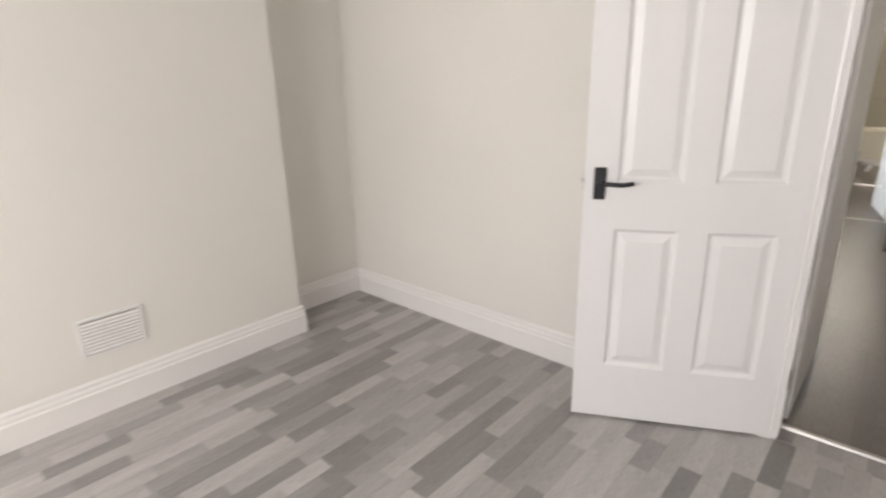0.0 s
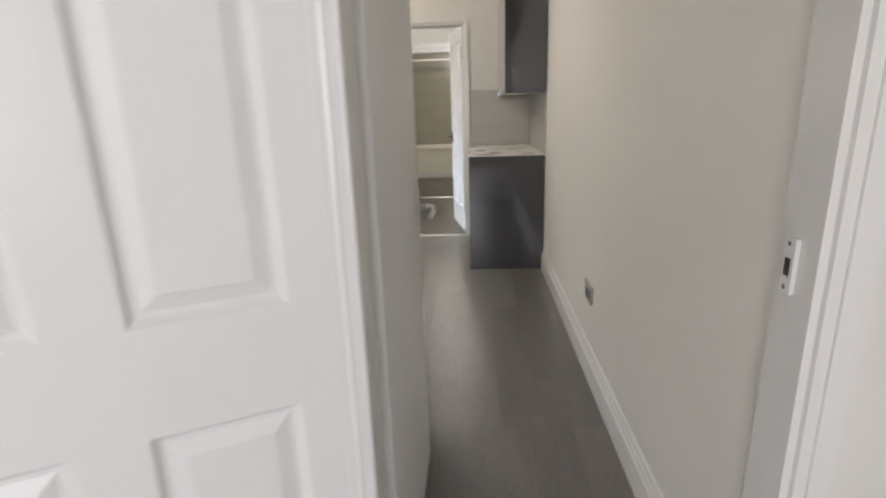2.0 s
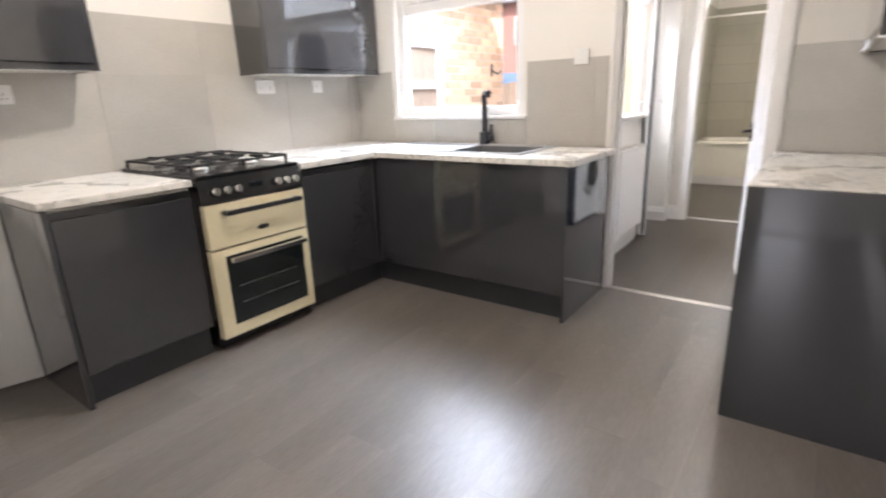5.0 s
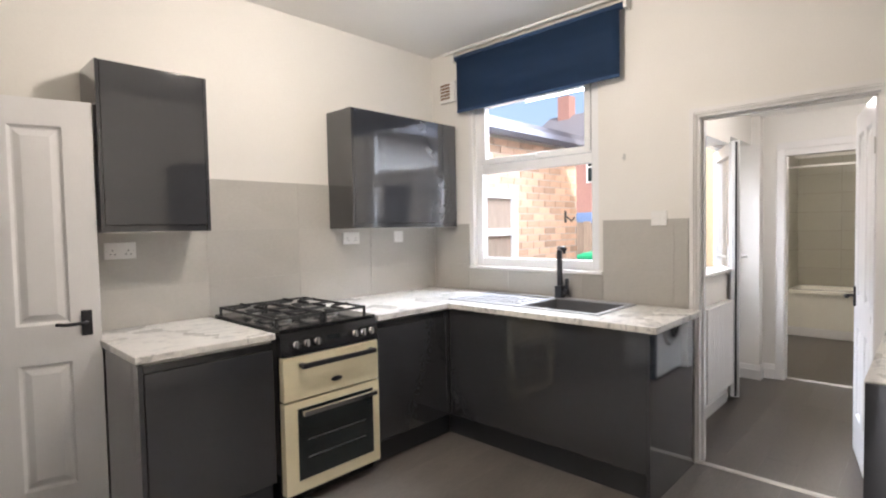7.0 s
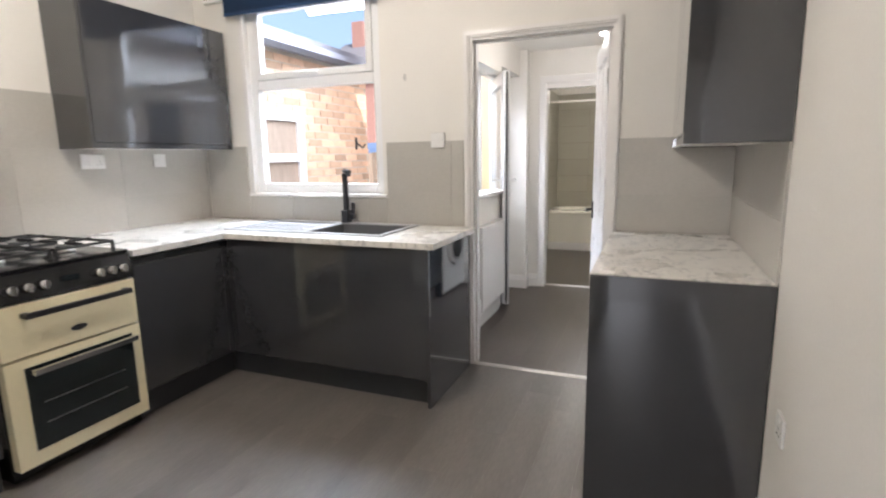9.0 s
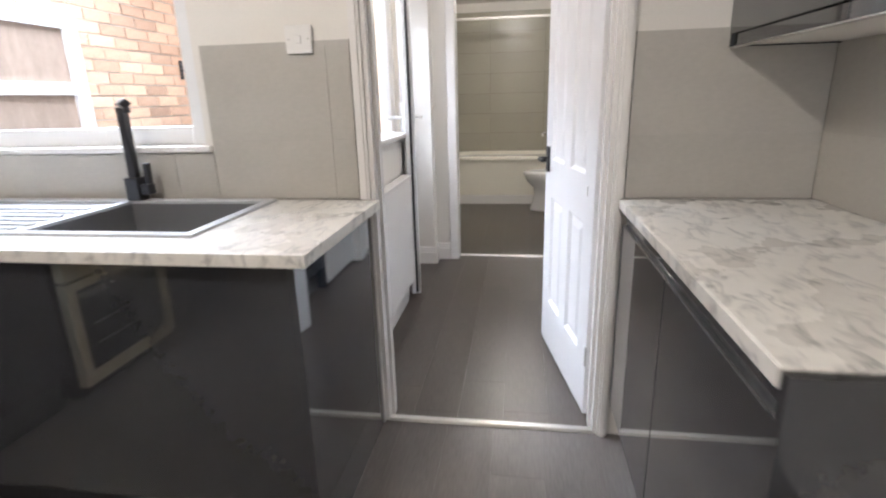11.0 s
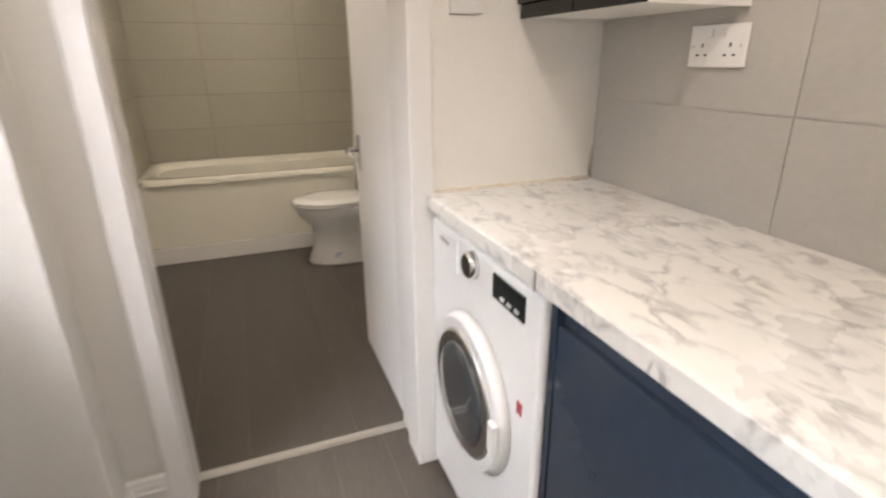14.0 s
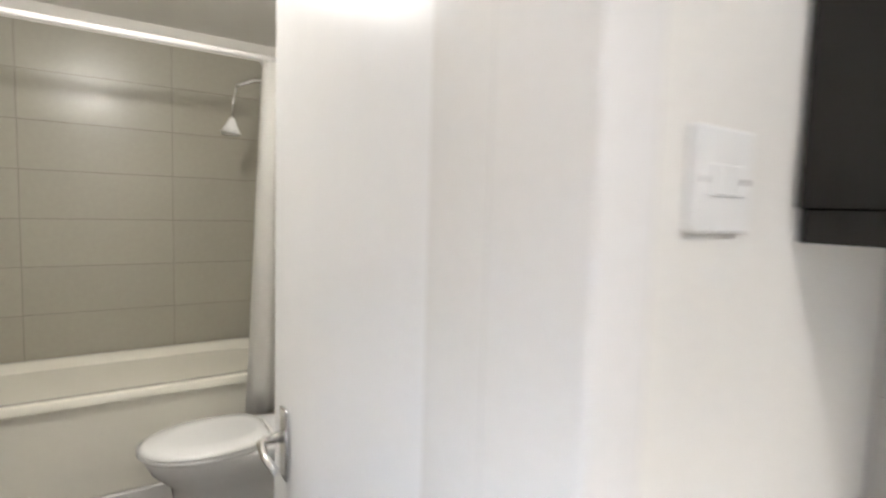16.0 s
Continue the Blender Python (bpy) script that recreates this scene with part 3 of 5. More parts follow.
# back door leaf, ajar
d = tagged(thing("door_6", None, "white plastic back door standing ajar, black seal and white handles", "door", local=True, m=hinge(-0.50, 8.82, -0.18, 8.15, 0.03)), kind="structure")
w = 0.745
part("leaf_frame", boxes((0, -0.06, 0, 0.10, 0, 1.98), (w - 0.10, -0.06, 0, w, 0, 1.98), (0.10, -0.06, 0, w - 0.10, 0, 0.12), (0.10, -0.06, 0.86, w - 0.10, 0, 0.98), (0.10, -0.06, 1.88, w - 0.10, 0, 1.98), bevel=0.005), M_UPVC, d)
part("panel", boxes((0.095, -0.045, 0.115, w - 0.095, -0.015, 0.865)), M_UPVC, d)
pane("pane", boxes((0.095, -0.035, 0.975, w - 0.095, -0.027, 1.885)), d)
part("seal", boxes((w, -0.034, 0.01, w + 0.004, -0.020, 1.97)), M_SEAL, d)
part("lock_plate", boxes((w, -0.018, 0.02, w + 0.003, -0.006, 1.96)), M_STEEL, d)
for s, y in ((1, 0.0), (-1, -0.06)):
    hd = part("door_handle", boxes((w - 0.066, y, 0.95, w - 0.034, y + s * 0.012, 1.18), bevel=0.004), M_PLASTIC, d)
    part("lever", tube([(w - 0.05, y + s * 0.01, 1.09), (w - 0.05, y + s * 0.05, 1.09), (w - 0.07, y + s * 0.058, 1.09), (w - 0.16, y + s * 0.056, 1.088)], 0.010, 10), M_PLASTIC, hd)
structure("trim_back_door_frame", boxes((-0.52, 8.205, 0, -0.45, 8.225, 2.06), (-0.52, 8.172, 1.01, -0.45, 8.205, 2.0), (-0.52, 8.832, 0, -0.45, 8.869, 2.06), (-0.52, 8.225, 2.02, -0.45, 8.832, 2.06), (-0.52, 8.225, 0, -0.44, 8.832, 0.028), bevel=0.004), M_UPVC, "white plastic back door frame")

# ---- kitchen things ----
WT = 0.893


def j_door(name, rows, parent, material=M_GREY):
    return part(name, boxes(*rows, bevel=0.003), material, parent)


# sink run
SX0, SX1, SY = -1.42, -0.083, 6.185
u = thing("sink_base_unit", (-0.75, 6.45, 0), "grey high-gloss sink base unit with end panel", "kitchen unit", "kitchen base units")
part("carcass", boxes((SX0 + 0.01, SY + 0.025, 0.15, SX1 - 0.02, YF - 0.025, 0.70)), M_CARCASS, u)
part("front_panel", boxes((SX0 + 0.02, SY + 0.004, 0.152, SX1 - 0.0185, SY + 0.024, WT - 0.036), bevel=0.002), M_GREY, u)
part("end_panel", boxes((SX1 - 0.018, SY, 0.0, SX1, YF - 0.022, WT - 0.04), bevel=0.001), M_GREY, u)
part("plinth", boxes((SX0 - 0.05, SY + 0.06, 0, SX1 - 0.02, SY + 0.078, 0.148)), M_PLINTH, u)

LF = -1.405
u = thing("corner_base_unit", (-1.8, 5.9, 0), "grey high-gloss base unit between cooker and corner", "kitchen unit", "kitchen base units")
part("carcass", boxes((XL + 0.005, 5.585, 0.15, LF - 0.025, YF - 0.03, WT - 0.16)), M_CARCASS, u)
j_door("door", [(LF - 0.024, 5.588, 0.155, LF - 0.004, SY - 0.03, 0.812), (LF - 0.024, 5.588, 0.812, LF - 0.016, SY - 0.03, 0.845)], u)
part("corner_post", boxes((LF - 0.024, SY - 0.027, 0.15, LF - 0.006, SY + 0.022, 0.845)), M_GREY, u)
part("plinth", boxes((LF - 0.09, 5.59, 0, LF - 0.072, SY + 0.06, 0.148)), M_PLINTH, u)

u = thing("end_base_unit", (-1.8, 4.65, 0), "grey high-gloss base unit beside the cooker", "kitchen unit", "kitchen base units")
part("carcass", boxes((XL + 0.02, 4.375, 0.15, LF - 0.025, 4.94, WT - 0.04)), M_CARCASS, u)
part("end_panel", boxes((XL + 0.021, 4.352, 0, LF - 0.003, 4.372, WT - 0.04), bevel=0.001), M_GREY, u)
j_door("door", [(LF - 0.024, 4.376, 0.155, LF - 0.004, 4.94, 0.812), (LF - 0.024, 4.376, 0.812, LF - 0.016, 4.94, 0.845)], u)
part("plinth", boxes((LF - 0.07, 4.376, 0, LF - 0.052, 4.94, 0.148)), M_PLINTH, u)

def worktop(label, x0, y0, z0, x1, y1, z1, edge, group=""):
    """A laminate slab with its own front edging; edge is the x of the front."""
    w = thing("worktop", ((x0 + x1) / 2, (y0 + y1) / 2, z0), label, "worktop", group)
    s = 1 if edge == x1 else -1
    a, b = (x0, edge - 0.004) if s > 0 else (edge + 0.004, x1)
    part("slab", boxes((a, y0, z0, b, y1, z1), bevel=0.003), M_MARBLE, w)
    part("front_edging", boxes((edge - s * 0.0045, y0 + 0.001, z0 + 0.001, edge, y1 - 0.001, z1 - 0.001), bevel=0.0015), M_MARBLE, w)
    return w


worktop("white marble-effect laminate worktop beside the cooker", XL + 0.003, 4.340, WT - 0.031, LF + 0.012, 4.945, WT, LF + 0.012, "kitchen worktops")
bm = boxes((XL + 0.003, 5.580, WT - 0.031, LF + 0.012, SY - 0.02, WT), (XL + 0.003, SY - 0.02, WT - 0.031, -1.51, YF - 0.022, WT),
           (-1.51, SY - 0.02, WT - 0.031, -0.045, 6.31, WT), (-0.42, 6.31, WT - 0.031, -0.045, YF - 0.022, WT), (-1.51, 6.79, WT - 0.031, -0.42, YF - 0.022, WT))
bmesh.ops.remove_doubles(bm, verts=bm.verts[:], dist=0.0005)
solid("worktop", bm, M_MARBLE, "white marble-effect laminate corner worktop round the sink", "worktop", group="kitchen worktops")

# sink: drainer and bowl
s = thing("sink", (-0.9, 6.5, WT), "pale grey composite sink with ridged drainer set in worktop", "sink")
sx0, sx1, sy0, sy1, bx = -1.52, -0.41, 6.30, 6.80, -0.96
part("rim", boxes((sx0, sy0, WT, sx1, sy0 + 0.03, WT + 0.008), (sx0, sy1 - 0.05, WT, sx1, sy1, WT + 0.008), (sx0, sy0 + 0.03, WT, sx0 + 0.03, sy1 - 0.05, WT + 0.008), (sx1 - 0.03, sy0 + 0.03, WT, sx1, sy1 - 0.05, WT + 0.008), (bx - 0.02, sy0 + 0.03, WT, bx + 0.02, sy1 - 0.05, WT + 0.007)), M_SINK, s)
dn = part("drainer", boxes((sx0 + 0.03, sy0 + 0.03, WT - 0.01, bx - 0.02, sy1 - 0.05, WT - 0.002)), M_SINK, s)
for k in range(6):
    part("ridge", boxes((sx0 + 0.07, sy0 + 0.065 + k * 0.055, WT - 0.002, bx - 0.06, sy0 + 0.085 + k * 0.055, WT + 0.004), bevel=0.002), M_SINK, dn)
bx0, bx1, by0, by1 = bx + 0.02, sx1 - 0.03, sy0 + 0.03, sy1 - 0.05
# bowl's darker colour holds down the window lamp's light on its floor
part("bowl", boxes((bx0, by0, WT - 0.17, bx1, by1, WT - 0.16), (bx0, by0, WT - 0.16, bx0 + 0.006, by1, WT), (bx1 - 0.006, by0, WT - 0.16, bx1, by1, WT), (bx0 + 0.006, by0, WT - 0.16, bx1 - 0.006, by0 + 0.006, WT), (bx0 + 0.006, by1 - 0.006, WT - 0.16, bx1 - 0.006, by1, WT)), M_SINK_SHADED, s, "sink bowl, coloured darker for the shade inside it")
part("waste", tube([((bx0 + bx1) / 2, (by0 + by1) / 2, WT - 0.161), ((bx0 + bx1) / 2, (by0 + by1) / 2, WT - 0.155)], 0.045, 20), M_STEEL, s)
part("overflow", tube([(bx - 0.03, 6.40, WT + 0.0065), (bx - 0.03, 6.40, WT + 0.012)], 0.018, 16), M_STEEL, s)
t = thing("kitchen_tap", (-0.83, 6.74, WT), "matt black mixer tap with square swan neck", "tap")
tx, ty = -0.925, 6.772
part("body", boxes((tx - 0.026, ty - 0.026, WT + 0.008, tx + 0.026, ty + 0.026, WT + 0.09), bevel=0.004), M_BLACK, t)
part("neck", boxes((tx - 0.014, ty - 0.014, WT + 0.09, tx + 0.014, ty + 0.014, WT + 0.33), bevel=0.003), M_BLACK, t)
part("spout", tube([(tx - 0.012, ty + 0.011, WT + 0.342), (tx + 0.09, ty - 0.085, WT + 0.342)], 0.016, 4), M_BLACK, t)
part("nozzle", tube([(tx + 0.080, ty - 0.076, WT + 0.330), (tx + 0.080, ty - 0.076, WT + 0.312)], 0.011, 10), M_BLACK, t)
part("lever", boxes((tx + 0.027, ty - 0.018, WT + 0.03, tx + 0.062, ty + 0.018, WT + 0.066), (tx + 0.045, ty - 0.012, WT + 0.066, tx + 0.062, ty + 0.012, WT + 0.14), bevel=0.003), M_BLACK, t)

# cooker
CY0, CY1 = 4.965, 5.562
c = thing("cooker", (-1.7, 5.26, 0), "cream and black freestanding gas cooker with double oven", "cooker")
CF = -1.375
part("body", boxes((XL + 0.02, CY0, 0.06, CF - 0.045, CY1, 0.885), bevel=0.003), M_ENAMEL, c)
part("plinth", boxes((XL + 0.1, CY0 + 0.01, 0.012, CF - 0.06, CY1 - 0.01, 0.06)), M_ENAMEL, c)
part("control_panel", prism([(CF - 0.045, 0.77), (CF - 0.002, 0.77), (CF - 0.018, 0.885), (CF - 0.045, 0.885)], "y", CY0, CY1), M_ENAMEL, c)
part("display", boxes((CF - 0.012, 5.235, 0.815, CF - 0.0065, 5.31, 0.84)), M_DGLASS, c)
for y in (CY0 + 0.075, CY0 + 0.135, CY0 + 0.195, CY1 - 0.165, CY1 - 0.11, CY1 - 0.055):
    k = part("knob", tube([(CF - 0.012, y, 0.822), (CF + 0.004, y, 0.824), (CF + 0.022, y, 0.826)], [0.022, 0.019, 0.016], 16), M_CHROME, c, "chrome control knob")
    part("grip", boxes((CF + 0.020, y - 0.004, 0.808, CF + 0.027, y + 0.004, 0.842)), M_STEEL, k)
def slab_ring(x0, x1, y0, z0, y1, z1, a, e, b, f):
    """A slab facing +x with a rectangular hole."""
    bm = bmesh.new()
    loops = [[bm.verts.new((x, y, z)) for y, z in q] for x in (x0, x1) for q in (((y0, z0), (y1, z0), (y1, z1), (y0, z1)), ((a, e), (b, e), (b, f), (a, f)))]
    for p, q in ((0, 1), (2, 3), (0, 2), (1, 3)):
        for k in range(4):
            bm.faces.new((loops[p][k], loops[p][(k + 1) % 4], loops[q][(k + 1) % 4], loops[q][k]))
    return bm


def oven(name, z0, z1, window):
    rows = [(CF - 0.043, CY0 + 0.006, z0, CF, CY1 - 0.006, z1)]
    if window:
        a, b, e, f = CY0 + 0.08, CY1 - 0.055, z0 + 0.065, z1 - 0.04
    dr = part(name, slab_ring(CF - 0.043, CF, CY0 + 0.006, z0, CY1 - 0.006, z1, a, e, b, f) if window else boxes(*rows, bevel=0.003), M_CREAM, c, "cream enamel oven door")
    if window:
        part("window", boxes((CF - 0.03, a - 0.004, e - 0.004, CF + 0.002, b + 0.004, f + 0.004)), M_DGLASS, dr, "dark glass oven window")
        for z in (e + 0.10, e + 0.19):
            part("rack_line", boxes((CF + 0.002, a + 0.05, z, CF + 0.004, b - 0.05, z + 0.004)), M_STEEL, dr)
    hz = z1 - (0.055 if window else 0.045)
    part("handle", boxes((CF + 0.030, CY0 + 0.09, hz - 0.012, CF + 0.046, CY1 - 0.05, hz + 0.012), (CF, CY0 + 0.09, hz - 0.010, CF + 0.032, CY0 + 0.115, hz + 0.010), (CF, CY1 - 0.075, hz - 0.010, CF + 0.032, CY1 - 0.05, hz + 0.010), bevel=0.002), M_CHROME if window else M_BLACK, dr)
    return dr
top = oven("grill_door", 0.545, 0.762, False)
part("badge", loft([[(x, 5.275 + 0.035 * math.cos(q), 0.605 + 0.013 * math.sin(q)) for q in (2 * math.pi * k / 24 for k in range(24))] for x in (CF - 0.001, CF + 0.003)]), M_BLACK, top, "small dark oval maker's badge")
oven("oven_door", 0.075, 0.535, True)
part("hob", boxes((XL + 0.025, CY0 + 0.002, 0.886, CF - 0.02, CY1 - 0.002, 0.905), bevel=0.004), M_ENAMEL, c)
for x in (-1.99, -1.63):
    for y in (CY0 + 0.15, CY1 - 0.15):
        bn = part("burner", tube([(x, y, 0.905), (x, y, 0.918), (x, y, 0.924)], [0.048, 0.044, 0.03], 18), M_STEEL, c)
        part("cap", tube([(x, y, 0.924), (x, y, 0.932)], 0.032, 16), M_IRON, bn)
for y0, y1 in ((CY0 + 0.02, 5.258), (5.268, CY1 - 0.02)):
    ym = (y0 + y1) / 2
    rows = [(-2.12, y0, 0.938, -1.46, y0 + 0.01, 0.950), (-2.12, y1 - 0.01, 0.938, -1.46, y1, 0.950), (-2.12, y0, 0.938, -2.11, y1, 0.950), (-1.47, y0, 0.938, -1.46, y1, 0.950), (-1.815, y0, 0.938, -1.805, y1, 0.950)]
    for x in (-1.99, -1.63):
        rows += [(x - 0.005, y0, 0.942, x + 0.005, ym - 0.03, 0.955), (x - 0.005, ym + 0.03, 0.942, x + 0.005, y1, 0.955), (x - 0.15, ym - 0.005, 0.942, x - 0.03, ym + 0.005, 0.955), (x + 0.03, ym - 0.005, 0.942, x + 0.15, ym + 0.005, 0.955)]
    for x in (-2.115, -1.465):
        rows += [(x - 0.006, y0, 0.905, x + 0.006, y0 + 0.012, 0.94), (x - 0.006, y1 - 0.012, 0.905, x + 0.006, y1, 0.94)]
    part("pan_support", boxes(*rows), M_IRON, c)
for x in (-2.05, -1.47):
    for y in (CY0 + 0.04, CY1 - 0.04):
        part("foot", tube([(x, y, 0), (x, y, 0.065)], 0.018, 10), M_BLACK, c)


# wall units
def wall_unit(name, label, x_wall, x_front, y0, y1, z0, z1, splits, body=M_GREY, face=M_GREY, rail=True, group="kitchen wall units", panel_ends=True):
    s = 1 if x_front > x_wall else -1
    u = thing(name, ((x_wall + x_front) / 2, (y0 + y1) / 2, z0), label, "wall cabinet", group)
    xf = x_front - s * 0.021
    part("carcass", boxes((x_wall + s * 0.003, y0 + 0.017, z0 + 0.004, xf, y1 - 0.017, z1 - 0.017), bevel=0.001), M_CARCASS, u)
    for a, b in ((y0, y0 + 0.016), (y1 - 0.016, y1)):
        part("side_panel", boxes((x_wall + s * 0.003, a, z0, xf + s * (0.0 if body is M_CARCASS else 0.019), b, z1)), body, u)
    part("top_panel", boxes((x_wall + s * 0.003, y0 + 0.0165, z1 - 0.016, xf, y1 - 0.0165, z1 - 0.0005)), body, u)
    ys = [y0 + (0.0165 if body is not M_CARCASS else 0)] + list(splits) + [y1 - (0.0165 if body is not M_CARCASS else 0)]
    for a, b in zip(ys, ys[1:]):
        part("door", boxes((xf + s * 0.001, a + 0.0015, z0 + 0.035, x_front, b - 0.0015, z1 - 0.001), (xf + s * 0.001, a + 0.0015, z0 + 0.001, xf + s * 0.010, b - 0.0015, z0 + 0.035), bevel=0.002), face, u)
    if rail:
        part("handle_rail", boxes((xf + s * 0.0005, y0 + 0.018, z0 - 0.004, x_front - s * 0.001, y1 - 0.018, z0 - 0.0005)), M_STEEL, u)
    return u


wall_unit("wall_cabinet", "tall grey high-gloss wall cabinet above the end worktop", XL, -1.885, 4.36, 4.86, 1.395, 2.195, ())
wall_unit("wall_cabinet", "wide grey high-gloss wall cabinet beside the window", XL, -1.885, 5.79, 6.81, 1.395, 2.195, ())
wall_unit("wall_cabinet", "dark grey high-gloss wall cabinet with white underside", XR, 1.03, 5.717, YF - 0.003, 1.345, 2.12, (6.27,))

# right-hand run
u = thing("side_base_unit", (1.05, 6.3, 0), "dark grey high-gloss base unit beside the doorway", "kitchen unit", "kitchen base units")
part("carcass", boxes((0.805, 5.745, 0.15, XR - 0.005, YF - 0.025, WT - 0.035)), M_CARCASS, u)
part("end_panel", boxes((0.756, 5.716, 0, XR - 0.003, 5.734, WT), bevel=0.001), M_GREY, u)
for a, b in ((5.746, 6.28), (6.283, YF - 0.03)):
    j_door("door", [(0.764, a, 0.155, 0.784, b, 0.815), (0.776, a, 0.815, 0.784, b, 0.85)], u)
part("plinth", boxes((0.82, 5.745, 0, 0.838, YF - 0.03, 0.148)), M_PLINTH, u)
part("handle_rail", boxes((0.785, 5.745, 0.812, 0.795, YF - 0.03, 0.857)), M_STEEL, u)
worktop("white marble-effect laminate worktop beside the doorway", 0.752, 5.7345, WT - 0.027, XR - 0.003, YF - 0.022, WT + 0.004, 0.752, "kitchen worktops")

# blind and curtain rail
b = thing("roller_blind", (-1.17, 6.79, 2.72), "navy blue roller blind half rolled above the window", "window blind")
bm = bmesh.new()
N = 24
front = [bm.verts.new((-1.83 + 1.33 * k / N, 6.775 + 0.004 * math.sin(k * 1.1), z)) for z in (2.70, 2.50, 2.30) for k in range(N + 1)]
for r in range(2):
    for k in range(N):
        a = r * (N + 1) + k
        bm.faces.new((front[a], front[a + 1], front[a + N + 2], front[a + N + 1])).smooth = True
bmesh.ops.solidify(bm, geom=bm.faces[:], thickness=0.003)
part("cloth", bm, M_BLIND, b)
part("bottom_bar", boxes((-1.83, 6.770, 2.285, -0.50, 6.782, 2.305), bevel=0.002), M_BLIND, b)
part("roller", tube([(-1.86, 6.80, 2.715), (-0.48, 6.80, 2.715)], 0.022, 14), M_BLIND, b)
part("bracket", boxes((-1.885, 6.775, 2.69, -1.865, YF - 0.002, 2.745)), M_PLASTIC, b)
part("bracket", boxes((-0.475, 6.775, 2.69, -0.455, YF - 0.002, 2.745)), M_PLASTIC, b)
r = thing("curtain_rail", (-1.2, 6.80, 2.77), "thin white curtain rail near the ceiling", "curtain rail")
part("rail", boxes((-2.0, 6.785, 2.765, -0.30, 6.800, 2.785), bevel=0.003), M_PLASTIC, r)
for x in (-1.9, -1.2, -0.4):
    part("bracket", boxes((x - 0.01, 6.800, 2.768, x + 0.01, YF - 0.001, 2.782)), M_PLASTIC, r)
v = thing("wall_vent", (-2.0, YF, 2.5), "white wall vent with brown louvre", "vent")
part("frame", boxes((-2.05, YF - 0.03, 2.40, -1.89, YF - 0.001, 2.56), bevel=0.004), M_PLASTIC, v)
part("louvre", boxes(*[(-2.04, YF - 0.034, 2.425 + k * 0.026, -1.94, YF - 0.029, 2.442 + k * 0.026) for k in range(5)]), M_BROWN, v)
h = thing("wall_hook", (-0.50, YF, 1.80), "small pale metal hook on the wall", "hook")
part("plate", boxes((-0.510, YF - 0.004, 1.785, -0.494, YF - 0.0005, 1.825), bevel=0.001), M_STEEL, h)
part("pin", tube([(-0.502, YF - 0.003, 1.80), (-0.502, YF - 0.02, 1.795), (-0.502, YF - 0.024, 1.807)], 0.003, 8), M_STEEL, h)


# sockets and switches
def plate(name, label, category, p, facing, w, h, group, sockets=0, rockers=0, face=M_PLASTIC):
    """Built facing -y at the origin, then turned."""
    ang = {"-y": 0, "+x": 90, "+y": 180, "-x": -90}[facing]
    o = thing(name, None, label, category, group, True, pose(*p, 0, 0, ang))
    part("plate", boxes((-w / 2, -0.010, -h / 2, w / 2, -0.0005, h / 2), bevel=0.003), face, o)
    for k in range(sockets):
        cx = (k - (sockets - 1) / 2) * 0.072
        for dx, dz, a, bb in ((0, 0.002, 0.004, 0.009), (-0.011, -0.018, 0.008, 0.004), (0.011, -0.018, 0.008, 0.004)):
            part("pin_slot", boxes((cx + dx - a / 2, -0.0108, dz - bb / 2, cx + dx + a / 2, -0.0098, dz + bb / 2)), M_SEAL, o)
        part("rocker", boxes((cx * 0.45 - 0.006, -0.013, 0.018, cx * 0.45 + 0.006, -0.0095, 0.034), bevel=0.001), M_PLASTIC, o)
    for k in range(rockers):
        cx = (k - (rockers - 1) / 2) * 0.024
        part("rocker", boxes((cx - 0.010, -0.014, -0.013, cx + 0.010, -0.0095, 0.013), bevel=0.002), M_PLASTIC, o)
    for dx in (-w / 2 + 0.012, w / 2 - 0.012):
        part("screw", tube([(dx, -0.0095, 0), (dx, -0.0112, 0)], 0.003, 8), M_STEEL, o)
    return o


G = "electrical plates"
plate("power_socket", "white double power socket on the tiles", "socket", (XL + 0.009, 4.50, 1.30), "+x", 0.146, 0.086, G, 2)
plate("power_socket", "white double power socket on the tiles", "socket", (XL + 0.009, 5.965, 1.325), "+x", 0.146, 0.086, G, 2)
plate("fused_switch", "white fused switch plate on the tiles", "switch", (XL + 0.009, 6.42, 1.325), "+x", 0.09, 0.086, G, 0, 1)
plate("fused_switch", "white fused switch plate over the sink", "switch", (-0.285, YF - 0.009, 1.42), "-y", 0.09, 0.088, G, 0, 1)
plate("power_socket", "grey metal double power socket low on the wall", "socket", (XR, 4.10, 0.405), "-x", 0.146, 0.086, G, 2, face=M_STEEL)
plate("power_socket", "white power socket beside the base unit", "socket", (XR, 5.51, 0.515), "-x", 0.086, 0.086, G, 1)
plate("power_socket", "white double power socket on the grey tiles", "socket", (UR - 0.009, 8.486, 1.27), "-x", 0.146, 0.086, G, 2)
plate("light_switch", "white double light switch on the wall", "switch", (0.793, UF, 1.397), "-y", 0.086, 0.086, G, 0, 2)
plate("light_switch", "white light switch on the passage wall", "switch", (XR, 2.86, 1.62), "-x", 0.086, 0.086, G, 0, 1)

